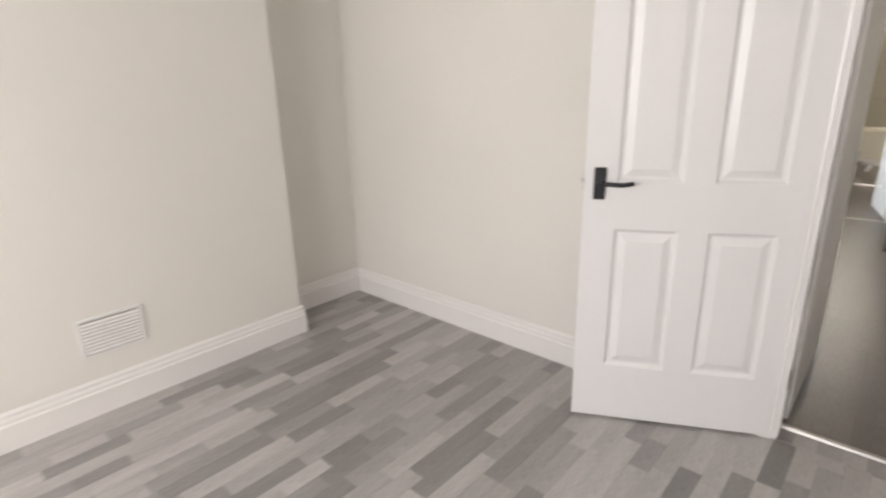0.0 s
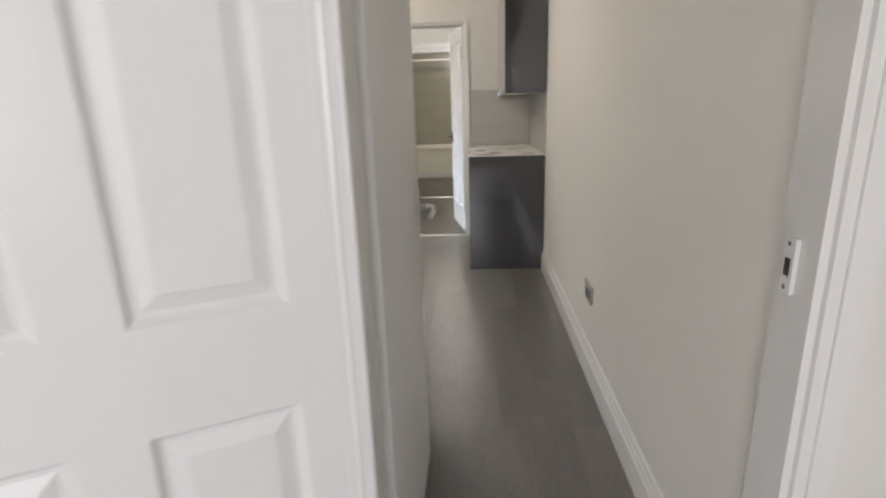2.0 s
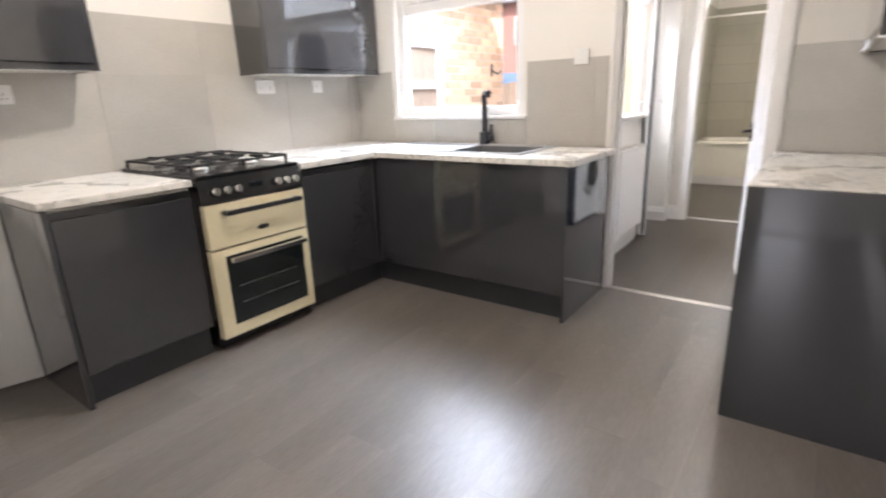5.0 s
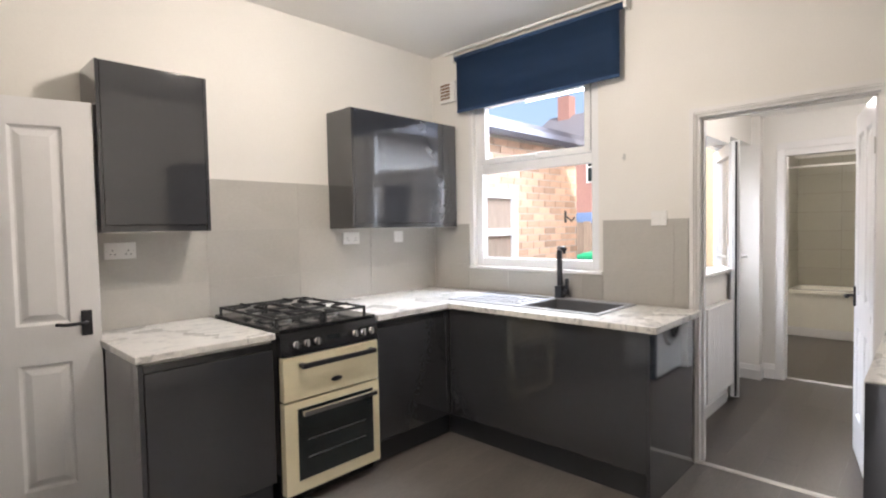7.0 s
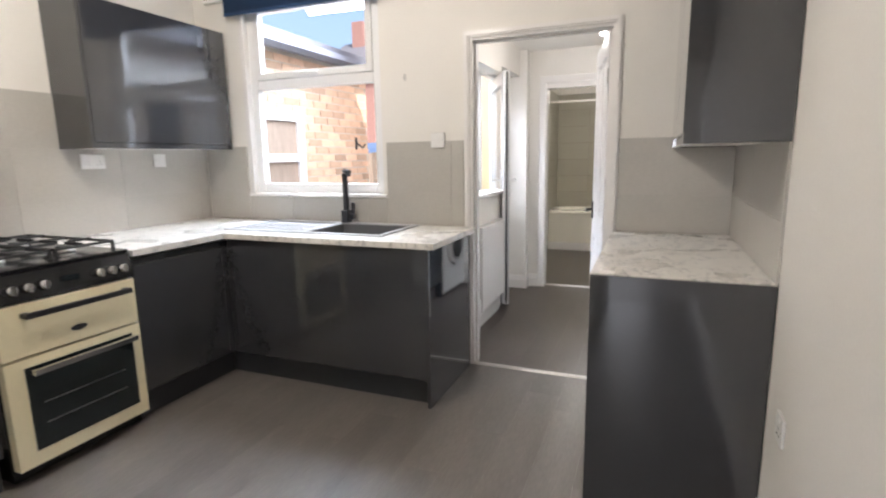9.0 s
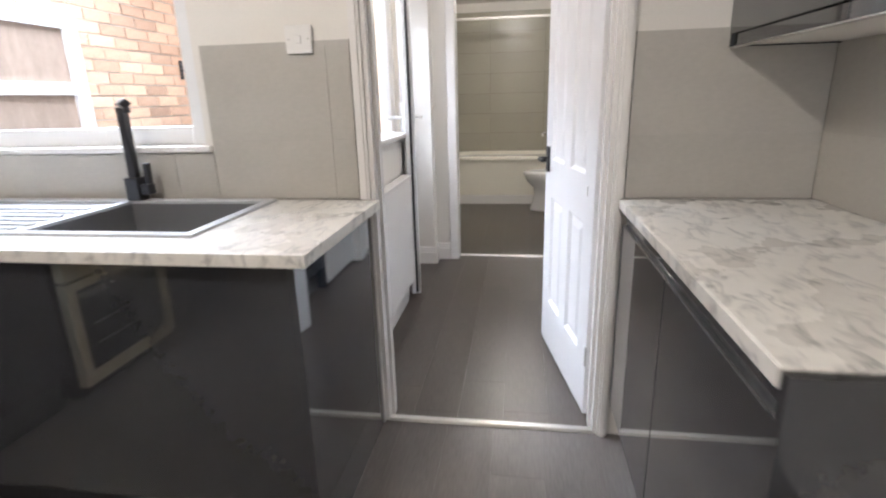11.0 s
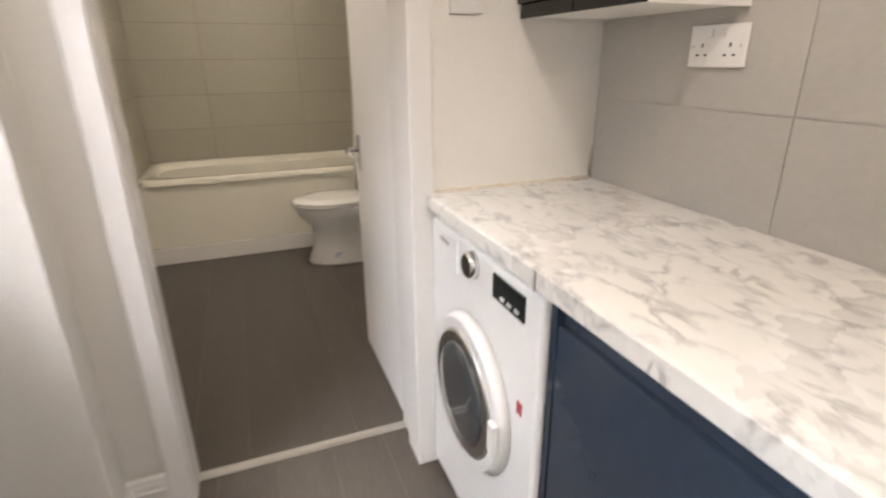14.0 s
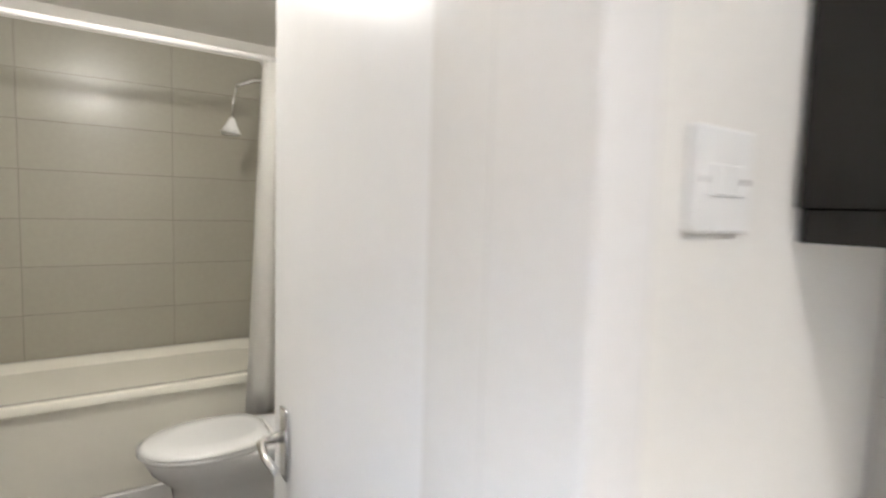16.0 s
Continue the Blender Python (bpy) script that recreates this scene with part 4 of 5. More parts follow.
# ---- utility things ----
u = thing("utility_base_unit", (0.95, 7.6, 0), "blue-grey high-gloss base unit under the worktop", "kitchen unit")
part("carcass", boxes((0.722, 7.02, 0.15, UR - 0.005, 8.262, 0.862)), M_CARCASS, u)
for a, b in ((7.03, 7.61), (7.614, 8.262)):
    j_door("door", [(0.70, a, 0.155, 0.72, b, 0.815), (0.712, a, 0.815, 0.72, b, 0.855)], u, M_NAVY)
part("plinth", boxes((0.76, 7.03, 0, 0.778, 8.262, 0.148)), M_PLINTH, u)
part("end_panel", boxes((0.70, 8.266, 0, UR - 0.003, 8.284, 0.866)), M_NAVY, u)
worktop("white marble-effect laminate worktop over the washing machine", 0.675, 7.02, 0.868, UR - 0.010, UF - 0.003, 0.906, 0.675)
solid("worktop_joint_strip", boxes((0.6735, 8.302, 0.867, 0.6755, 8.308, 0.9065)), M_STEEL, "thin joint on the worktop edge", "trim")
w = thing("washing_machine", (0.95, 8.53, 0), "white front-loading washing machine under the worktop", "washing machine")
WF, a, b = 0.69, 8.296, 8.872
part("body", boxes((WF, a, 0.02, UR - 0.02, b, 0.848), bevel=0.012, seg=3), M_PLASTIC, w)
cy, cz = 8.59, 0.47
def disc(x0, r0, x1, r1, n=36):
    return tube([(x0, cy, cz), (x1, cy, cz)], [r0, r1], n)
dr = part("door", disc(WF - 0.002, 0.205, WF - 0.030, 0.19), M_PLASTIC, w, "round white porthole door")
part("ring", disc(WF - 0.029, 0.165, WF - 0.036, 0.155), M_STEEL, dr, "grey metal porthole ring")
part("glass", tube([(WF - 0.034, cy, cz), (WF - 0.042, cy, cz), (WF - 0.046, cy, cz)], [0.135, 0.12, 0.07], 32), M_WGLASS, dr, "dark porthole glass")
part("catch", boxes((WF - 0.042, cy - 0.195, cz - 0.04, WF - 0.028, cy - 0.165, cz + 0.04), bevel=0.004), M_PLASTIC, dr)
part("display", boxes((WF - 0.004, 8.355, 0.772, WF + 0.01, 8.49, 0.828), bevel=0.002), M_DGLASS, w, "dark control display")
for k in range(3):
    part("button", boxes((WF - 0.006, 8.375 + k * 0.03, 0.782, WF - 0.003, 8.39 + k * 0.03, 0.789)), M_PLASTIC, w)
part("dial", tube([(WF + 0.002, 8.595, 0.805), (WF - 0.016, 8.595, 0.805), (WF - 0.020, 8.595, 0.805)], [0.034, 0.031, 0.026], 24), M_CHROME, w, "chrome programme dial")
part("drawer", boxes((WF - 0.004, 8.685, 0.745, WF + 0.01, 8.855, 0.835), bevel=0.003), M_PLASTIC, w)
part("label_bar", boxes((WF - 0.0055, 8.735, 0.805, WF - 0.003, 8.795, 0.815)), M_STEEL, w)
part("sticker", boxes((WF - 0.0015, 8.35, 0.56, WF + 0.004, 8.37, 0.59)), M_RED, w)
for y in (a + 0.05, b - 0.05):
    for x in (WF + 0.05, UR - 0.08):
        part("foot", tube([(x, y, 0), (x, y, 0.03)], 0.02, 10), M_BLACK, w)

# near-black door colour stands in for the dark surroundings they mirror
wall_unit("wall_cabinet", "white wall cabinet above worktop, gloss doors darkened for a dark reflection", UR, 0.935, 8.425, UF - 0.003, 1.343, 2.03, (8.65,), M_CARCASS, M_GREY_DIM, False, "utility wall units")

m = thing("sealant_bead", (0.95, UF - 0.004, 0.907), "discoloured brown sealant along the worktop's back edge", "sealant")
part("bead", tube([(0.68 + 0.53 * k / 26, UF - 0.003, 0.9075 + 0.0015 * math.sin(k * 1.9)) for k in range(27)], [0.004 + 0.003 * abs(math.sin(k * 1.3)) for k in range(27)], 8), M_SCUFF, m)
part("corner_stain", tube([(UR - 0.013, UF - 0.002, 0.905), (UR - 0.014, UF - 0.002, 0.94), (UR - 0.012, UF - 0.002, 0.985), (UR - 0.013, UF - 0.002, 1.01)], [0.010, 0.007, 0.004, 0.001], 8), M_SCUFF, m)

# radiator
r = thing("radiator", (-0.22, 7.65, 0.14), "white panel radiator on the wall under the window", "radiator")
ra, rb = 7.46, 8.06
prof = []
n = 20
for k in range(n):
    y0 = ra + (rb - ra) * k / n
    s = (rb - ra) / n
    prof += [(-0.205, y0 + 0.1 * s), (-0.199, y0 + 0.3 * s), (-0.199, y0 + 0.7 * s), (-0.205, y0 + 0.9 * s)]
bm = bmesh.new()
lo = [bm.verts.new((x, y, 0.16)) for x, y in prof] + [bm.verts.new((-0.220, rb, 0.16)), bm.verts.new((-0.220, ra, 0.16))]
hi = [bm.verts.new((x, y, 0.785)) for x, y in prof] + [bm.verts.new((-0.220, rb, 0.785)), bm.verts.new((-0.220, ra, 0.785))]
for k in range(len(lo)):
    bm.faces.new((lo[k], lo[(k + 1) % len(lo)], hi[(k + 1) % len(lo)], hi[k]))
bm.faces.new(lo[::-1]), bm.faces.new(hi)
part("panel", bm, M_GLOSS, r)
part("top_grille", boxes((-0.250, ra, 0.786, -0.196, rb, 0.80), bevel=0.003), M_GLOSS, r)
part("side_panel", boxes((-0.250, ra - 0.006, 0.15, -0.198, ra - 0.001, 0.799)), M_GLOSS, r)
part("side_panel", boxes((-0.250, rb + 0.001, 0.15, -0.198, rb + 0.006, 0.799)), M_GLOSS, r)
part("back_panel", boxes((-0.247, ra, 0.16, -0.238, rb, 0.78)), M_GLOSS, r)
for y in (ra + 0.1, rb - 0.1):
    part("bracket", boxes((UL + 0.001, y - 0.02, 0.2, -0.247, y + 0.02, 0.68)), M_STEEL, r)
vv = part("valve", tube([(-0.215, ra - 0.05, 0.12), (-0.215, ra - 0.05, 0.20), (-0.215, ra - 0.05, 0.26)], [0.014, 0.018, 0.016], 12), M_PLASTIC, r)
part("tail", tube([(-0.215, ra - 0.05, 0.19), (-0.215, ra - 0.005, 0.19)], 0.01, 10), M_CHROME, vv)
part("pipe", tube([(-0.215, ra - 0.05, 0.0), (-0.215, ra - 0.05, 0.13)], 0.0075, 10), M_GLOSS, vv)
solid("wall_scuff", boxes((UL + 0.0002, 7.02, 0.86, UL + 0.0012, 7.05, 0.89)), M_STEEL, "small grey scuff mark on the wall", "mark")

# spotlight fitting in utility and bulbs
s = thing("ceiling_spotlight", (0.5, 7.95, UCEIL), "chrome ceiling spotlight bar with lit bulbs", "ceiling light")
part("base", tube([(0.5, 7.95, UCEIL - 0.001), (0.5, 7.95, UCEIL - 0.03)], [0.05, 0.045], 20), M_CHROME, s)
part("bar", tube([(0.44, 7.85, UCEIL - 0.04), (0.56, 8.05, UCEIL - 0.04)], 0.010, 10), M_CHROME, s)
for x, y in ((0.44, 7.85), (0.56, 8.05)):
    sh = part("shade", tube([(x, y, UCEIL - 0.03), (x, y - 0.02, UCEIL - 0.06), (x, y - 0.045, UCEIL - 0.10)], [0.018, 0.028, 0.034], 16, False), M_CHROME, s)
    part("bulb", tube([(x, y - 0.03, UCEIL - 0.075), (x, y - 0.046, UCEIL - 0.102)], [0.02, 0.026], 14), M_BULB, sh)
s = thing("ceiling_light", (-0.65, 5.15, CEIL), "round white ceiling light in the kitchen", "ceiling light")
part("base", tube([(-0.65, 5.15, CEIL - 0.001), (-0.65, 5.15, CEIL - 0.03)], [0.06, 0.055], 20), M_PLASTIC, s)
part("bulb", tube([(-0.65, 5.15, CEIL - 0.03), (-0.65, 5.15, CEIL - 0.06), (-0.65, 5.15, CEIL - 0.10), (-0.65, 5.15, CEIL - 0.12)], [0.015, 0.032, 0.03, 0.012], 16), M_BULB, s)
s = thing("ceiling_light", (0.35, 10.3, UCEIL), "round white ceiling light in the bathroom", "ceiling light")
part("base", tube([(0.35, 10.3, UCEIL - 0.001), (0.35, 10.3, UCEIL - 0.02)], [0.05, 0.045], 20), M_PLASTIC, s)
part("bulb", tube([(0.35, 10.3, UCEIL - 0.02), (0.35, 10.3, UCEIL - 0.045)], [0.035, 0.03], 16), M_BULB, s)

# ---- lounge vent ----
v = thing("air_vent", (LX, 1.0, 0.33), "white plastic louvred air vent low on the chimney breast", "vent")
VY0, VY1, VZ0, VZ1 = 0.87, 1.125, 0.265, 0.44
part("frame", boxes((LX + 0.0005, VY0, VZ0, LX + 0.008, VY0 + 0.014, VZ1), (LX + 0.0005, VY1 - 0.014, VZ0, LX + 0.008, VY1, VZ1), (LX + 0.0005, VY0 + 0.014, VZ0, LX + 0.008, VY1 - 0.014, VZ0 + 0.012), (LX + 0.0005, VY0 + 0.014, VZ1 - 0.012, LX + 0.008, VY1 - 0.014, VZ1)), M_PLASTIC, v)
part("backing", boxes((LX + 0.0005, VY0 + 0.014, VZ0 + 0.012, LX + 0.0015, VY1 - 0.014, VZ1 - 0.012)), M_STEEL, v)
for k in range(9):
    z = VZ0 + 0.016 + k * 0.0158
    part("slat", prism([(LX + 0.002, z + 0.010), (LX + 0.004, z + 0.012), (LX + 0.010, z + 0.002), (LX + 0.008, z)], "y", VY0 + 0.014, VY1 - 0.014), M_PLASTIC, v)
k = thing("strike_plate", (1.317, LY + 0.06, 1.0), "painted-over latch plate on the white door lining", "latch plate")
part("plate", boxes((1.3145, LY + 0.045, 0.955, 1.3225, LY + 0.075, 1.05), bevel=0.0005), M_PLASTIC, k)
part("slot", boxes((1.3135, LY + 0.053, 0.985, 1.3146, LY + 0.067, 1.015)), M_SEAL, k)
for z in (0.965, 1.04):
    part("screw", tube([(1.3147, LY + 0.06, z), (1.3132, LY + 0.06, z)], 0.004, 8), M_CHROME, k)

# ---- bathroom things ----
b = thing("bathtub", (0.4, 11.5, 0), "white bath with plain panel across the end wall", "bath")
BF = 11.165
part("panel", boxes((BL + 0.012, BF + 0.025, 0.105, BR - 0.012, BF + 0.040, 0.515), bevel=0.003), M_ACRYL, b)
part("plinth", boxes((BL + 0.012, BF - 0.005, 0.0, BR - 0.012, BF + 0.018, 0.105), bevel=0.002), M_GLOSS, b)
rings = []
cx, cyb, hw, hd = (BL + BR) / 2, (BF + BY - 0.012) / 2, (BR - BL) / 2 - 0.012, (BY - 0.012 - BF) / 2
rings.append(ring(cx, cyb, 0.512, hw, hd, 40, 12))
rings.append(ring(cx, cyb, 0.514, hw, hd, 40, 12))
rings.append(ring(cx, cyb, 0.546, hw, hd, 40, 12))
rings.append(ring(cx, cyb, 0.551, hw - 0.003, hd - 0.003, 40, 12))
rings.append(ring(cx, cyb, 0.553, hw - 0.01, hd - 0.01, 40, 12))
rings.append(ring(cx, cyb, 0.548, hw - 0.07, hd - 0.065, 40, 5))
rings.append(ring(cx, cyb, 0.42, hw - 0.10, hd - 0.085, 40, 4.5))
rings.append(ring(cx, cyb, 0.22, hw - 0.17, hd - 0.12, 40, 4))
part("tub", loft(rings), M_ACRYL, b)
part("floor_block", boxes((BL + 0.05, BF + 0.06, 0.0, BR - 0.05, BY - 0.06, 0.20)), M_ACRYL, b)

w = thing("toilet", (0.8, 10.845, 0), "white ceramic toilet with closed lid", "toilet")
ty = 10.845
def egg(x0, x1, z, ry, n=30):
    """A rounded outline, blunt at the wall end."""
    out = []
    c, h = (x0 + x1) / 2, (x1 - x0) / 2
    for k in range(n):
        a = 2 * math.pi * k / n
        u, v = math.cos(a), math.sin(a)
        p = 2.0 if u < 0 else 3.2
        out.append((c + h * math.copysign(abs(u) ** (2 / p), u), ty + ry * math.copysign(abs(v) ** (2 / p), v), z))
    return out
part("bowl", loft([egg(0.505, 1.05, 0.0, 0.125), egg(0.50, 1.05, 0.02, 0.13), egg(0.53, 1.05, 0.10, 0.110), egg(0.55, 1.06, 0.18, 0.105), egg(0.54, 1.07, 0.25, 0.13), egg(0.47, 1.08, 0.32, 0.17), egg(0.44, 1.09, 0.385, 0.185), egg(0.445, 1.09, 0.395, 0.18)]), M_CERAMIC, w)
part("seat", loft([egg(0.430, 0.90, 0.396, 0.190), egg(0.424, 0.90, 0.402, 0.194), egg(0.430, 0.90, 0.412, 0.190)]), M_CERAMIC, w)
part("lid", loft([egg(0.430, 0.90, 0.4135, 0.190), egg(0.424, 0.905, 0.420, 0.194), egg(0.45, 0.89, 0.432, 0.17), egg(0.52, 0.86, 0.437, 0.11)]), M_CERAMIC, w)
part("cistern", boxes((1.06, ty - 0.19, 0.38, BR - 0.044, ty + 0.19, 0.76), bevel=0.015, seg=3), M_CERAMIC, w)
part("cistern_lid", boxes((1.05, ty - 0.2, 0.761, BR - 0.044, ty + 0.2, 0.79), bevel=0.008), M_CERAMIC, w)
part("flush_button", tube([(1.16, ty, 0.79), (1.16, ty, 0.797)], 0.022, 16), M_CHROME, w)
part("hinge_bar", tube([(0.915, ty - 0.08, 0.405), (0.915, ty + 0.08, 0.405)], 0.009, 8), M_PLASTIC, w)
part("printed_mark", boxes((0.66, ty - 0.1105, 0.055, 0.72, ty - 0.108, 0.085), (0.73, ty - 0.1105, 0.05, 0.76, ty - 0.108, 0.08)), M_BLUEMARK, w)

w.location.x += 0.04

r = thing("shower_rail", (0.4, 11.14, 2.03), "white shower curtain rail over the bath", "curtain rail")
part("rail", tube([(BL + 0.002, 11.14, 2.03), (BR - 0.002, 11.14, 2.03)], 0.013, 12), M_GLOSS, r)
for x in (BL + 0.012, BR - 0.02):
    part("flange", tube([(x - 0.01, 11.14, 2.03), (x + 0.008, 11.14, 2.03)], 0.028, 16), M_GLOSS, r)
c = thing("shower_curtain", (1.0, 11.14, 2.0), "white shower curtain gathered at the rail's end", "shower curtain")
bm = bmesh.new()
cols, rws = 60, 10
grid = []
for j in range(rws + 1):
    z = 2.005 - 1.62 * j / rws
    grid.append([bm.verts.new((0.99 - 0.08 * j / rws + (0.26 + 0.08 * j / rws) * i / cols, 11.085 - 0.02 * j / rws + (0.010 + 0.006 * j / rws) * math.sin(i * 0.32 + 0.3 * math.sin(j * 0.6)), z)) for i in range(cols + 1)])
for j in range(rws):
    for i in range(cols):
        bm.faces.new((grid[j][i], grid[j][i + 1], grid[j + 1][i + 1], grid[j + 1][i])).smooth = True
bmesh.ops.solidify(bm, geom=bm.faces[:], thickness=0.002)
part("cloth", bm, M_CURTAIN, c)
for k in range(8):
    x = 1.0 + k * 0.032
    part("ring", tube([(x, 11.14 + 0.02 * math.cos(a), 2.022 + 0.022 * math.sin(a)) for a in (2 * math.pi * q / 12 for q in range(13))], 0.003, 6), M_PLASTIC, c)
s = thing("shower", (BR - 0.2, 11.5, 1.95), "white shower head hanging from a chrome arm", "shower")
part("arm", tube([(BR - 0.01, 11.5, 2.0), (BR - 0.12, 11.5, 2.01), (BR - 0.22, 11.5, 2.0), (BR - 0.30, 11.5, 1.96)], 0.009, 10), M_CHROME, s)
part("hose", tube([(BR - 0.30, 11.5, 1.965), (BR - 0.32, 11.5, 1.88), (BR - 0.325, 11.5, 1.79)], 0.006, 10), M_CHROME, s)
part("head", tube([(BR - 0.325, 11.5, 1.795), (BR - 0.33, 11.495, 1.76), (BR - 0.335, 11.49, 1.72), (BR - 0.335, 11.49, 1.712)], [0.012, 0.025, 0.048, 0.046], 20), M_PLASTIC, s, "white plastic shower rose")

# ---- yard ----
structure("ground", boxes((-400, -400, -0.30, 400, 400, -0.2)), M_GROUND, "bare yard ground reaching the horizon")
structure("pavement", boxes((-2.6, YF + T + 0.3, -0.2, -0.55, 13.5, -0.12)), M_PAVE, "grey concrete yard paving")
structure("wall_outer_house", boxes((XL - T - 0.15, YF + T + 0.001, CEIL + 0.1, XR + T + 0.1, YF + T + 0.15, 5.5)), M_BRICKR, "upper brick wall of the house")
structure("wall_extension_return", boxes((-0.80, 8.872, -0.2, -0.522, 9.05, 2.5)), M_RENDER, "cream painted rendered wall beside the back door")
structure("roof_extension", prism([(-0.75, 2.36), (XR + 0.4, 2.75), (XR + 0.4, 2.85), (-0.75, 2.46)], "y", YF + T + 0.16, 12.1), M_SLATE, "low slate roof of the extension")


def brick_wall(name, label, x, y0, y1, z0, z1, face=1, material=M_BRICK, near=None):
    """A wall along y whose bricks face +x."""
    w = tagged(thing(name, (x, (y0 + y1) / 2, z0), label, "wall"), kind="structure")
    part("mortar_bed", boxes((x - 0.22, y0, z0, x - 0.006, y1, z1)), M_MORTAR, w)
    verts, faces = [], []
    unit = None
    count = 0
    n = int((z1 - z0) / 0.075)
    for r in range(n):
        z = z0 + r * 0.075
        y = y0 - (0.1125 if r % 2 else 0)
        while y < y1 - 0.05:
            a, b = max(y, y0), min(y + 0.215, y1)
            if b - a > 0.05:
                if near and near[0] <= a and b <= near[1] and near[2] <= z <= near[3] and b - a > 0.21 and count < 290:
                    if unit is None:
                        unit = mesh_of("brick", boxes((-0.01, 0, 0, 0, 0.215, 0.065)), material)
                    ob = new("brick", unit)
                    ob.parent = w
                    ob.location = Vector((x + random.uniform(-0.002, 0.002), a, z)) - w.location
                    count += 1
                else:
                    k = len(verts)
                    xx = x + random.uniform(-0.002, 0.002)
                    for px, py, pz in ((x - 0.01, a, z), (xx, a, z), (xx, b, z), (x - 0.01, b, z), (x - 0.01, a, z + 0.065), (xx, a, z + 0.065), (xx, b, z + 0.065), (x - 0.01, b, z + 0.065)):
                        verts.append((px - w.location.x, py - w.location.y, pz - w.location.z))
                    faces += [tuple(k + i for i in f) for f in ((0, 3, 2, 1), (4, 5, 6, 7), (0, 1, 5, 4), (1, 2, 6, 5), (2, 3, 7, 6), (3, 0, 4, 7))]
            y += 0.225
    me = bpy.data.meshes.new("brickwork")
    me.from_pydata(verts, [], faces)
    me.materials.append(material)
    ob = new("brickwork", me)
    ob.parent = w
    tagged(ob, kind="stuff")
    return w


brick_wall("wall_neighbour", "sunlit orange brick outbuilding wall along the yard", -2.25, 7.1, 9.38, -0.2, 2.30, near=(7.3, 9.38, 0.6, 2.2))
structure("roof_neighbour", prism([(-5.2, 3.2), (-2.08, 2.36), (-2.08, 2.42), (-5.2, 3.3)], "y", 7.1, 9.5), M_SLATE, "slate roof of the brick outbuilding")
g = thing("gutter", (-2.08, 8.3, 2.36), "grey plastic gutter along the outbuilding eaves", "gutter")
part("channel", prism([(-2.15, 2.36), (-2.05, 2.36), (-2.03, 2.30), (-2.07, 2.26), (-2.13, 2.26), (-2.16, 2.30)], "y", 7.1, 9.5), M_SLATE, g)
d = thing("outbuilding_door", (-2.24, 7.9, -0.2), "white framed old timber outbuilding door", "door")
part("frame", boxes((-2.25, 7.30, -0.2, -2.20, 7.38, 1.76), (-2.25, 8.00, -0.2, -2.20, 8.09, 1.76), (-2.25, 7.38, 1.67, -2.20, 8.00, 1.76), (-2.25, 7.38, 1.30, -2.20, 8.00, 1.37)), M_UPVC, d)
part("leaf", boxes((-2.245, 7.38, -0.18, -2.225, 8.00, 1.67)), M_FENCE, d)
br = thing("wall_bracket", (-2.2, 9.1, 1.3), "rusty iron bracket on the brick wall", "bracket")
part("plate", boxes((-2.248, 9.09, 1.42, -2.23, 9.11, 1.56)), M_IRON, br)
part("arm", tube([(-2.24, 9.1, 1.5), (-2.16, 9.1, 1.44), (-2.12, 9.1, 1.48)], 0.010, 8), M_IRON, br)

# fence, bin and washing line
f = thing("fence", (-4.0, 13.8, -0.2), "weathered brown timber fence at the yard's end", "fence")
for k in range(62):
    x = -9.5 + k * 0.16
    part("board", boxes((x, 13.78, -0.2, x + 0.15, 13.8, 1.45 + 0.02 * math.sin(k * 2.3))), M_FENCE, f)
for x in (-9.4, -7.6, -5.8, -4.0, -2.2, -0.4):
    part("post", boxes((x - 0.05, 13.801, -0.2, x + 0.05, 13.9, 1.5)), M_FENCE, f)


def wheelie_bin(x, y, label, material):
    b = thing("wheelie_bin", (x, y, -0.2), label, "bin")
    z = -0.2
    part("tub", loft([[(x - 0.22, y - 0.24, z + 0.06), (x + 0.22, y - 0.24, z + 0.06), (x + 0.22, y + 0.22, z + 0.06), (x - 0.22, y + 0.22, z + 0.06)], [(x - 0.28, y - 0.34, z + 0.95), (x + 0.28, y - 0.34, z + 0.95), (x + 0.28, y + 0.3, z + 0.95), (x - 0.28, y + 0.3, z + 0.95)]], smooth=False), material, b)
    part("lid", loft([[(x - 0.30, y - 0.37, z + 0.951), (x + 0.30, y - 0.37, z + 0.951), (x + 0.30, y + 0.34, z + 0.951), (x - 0.30, y + 0.34, z + 0.951)], [(x - 0.29, y - 0.36, z + 1.0), (x + 0.29, y - 0.36, z + 1.0), (x + 0.29, y + 0.33, z + 1.03), (x - 0.29, y + 0.33, z + 1.03)], [(x - 0.2, y - 0.28, z + 1.05), (x + 0.2, y - 0.28, z + 1.05), (x + 0.2, y + 0.25, z + 1.08), (x - 0.2, y + 0.25, z + 1.08)]], smooth=False), material, b)
    for dx in (-0.2, 0.2):
        part("wheel", tube([(x + dx - 0.025, y + 0.24, z + 0.1), (x + dx + 0.025, y + 0.24, z + 0.1)], 0.1, 16), M_SEAL, b)
    part("handle", tube([(x - 0.22, y + 0.36, z + 0.98), (x + 0.22, y + 0.36, z + 0.98)], 0.015, 8), material, b)


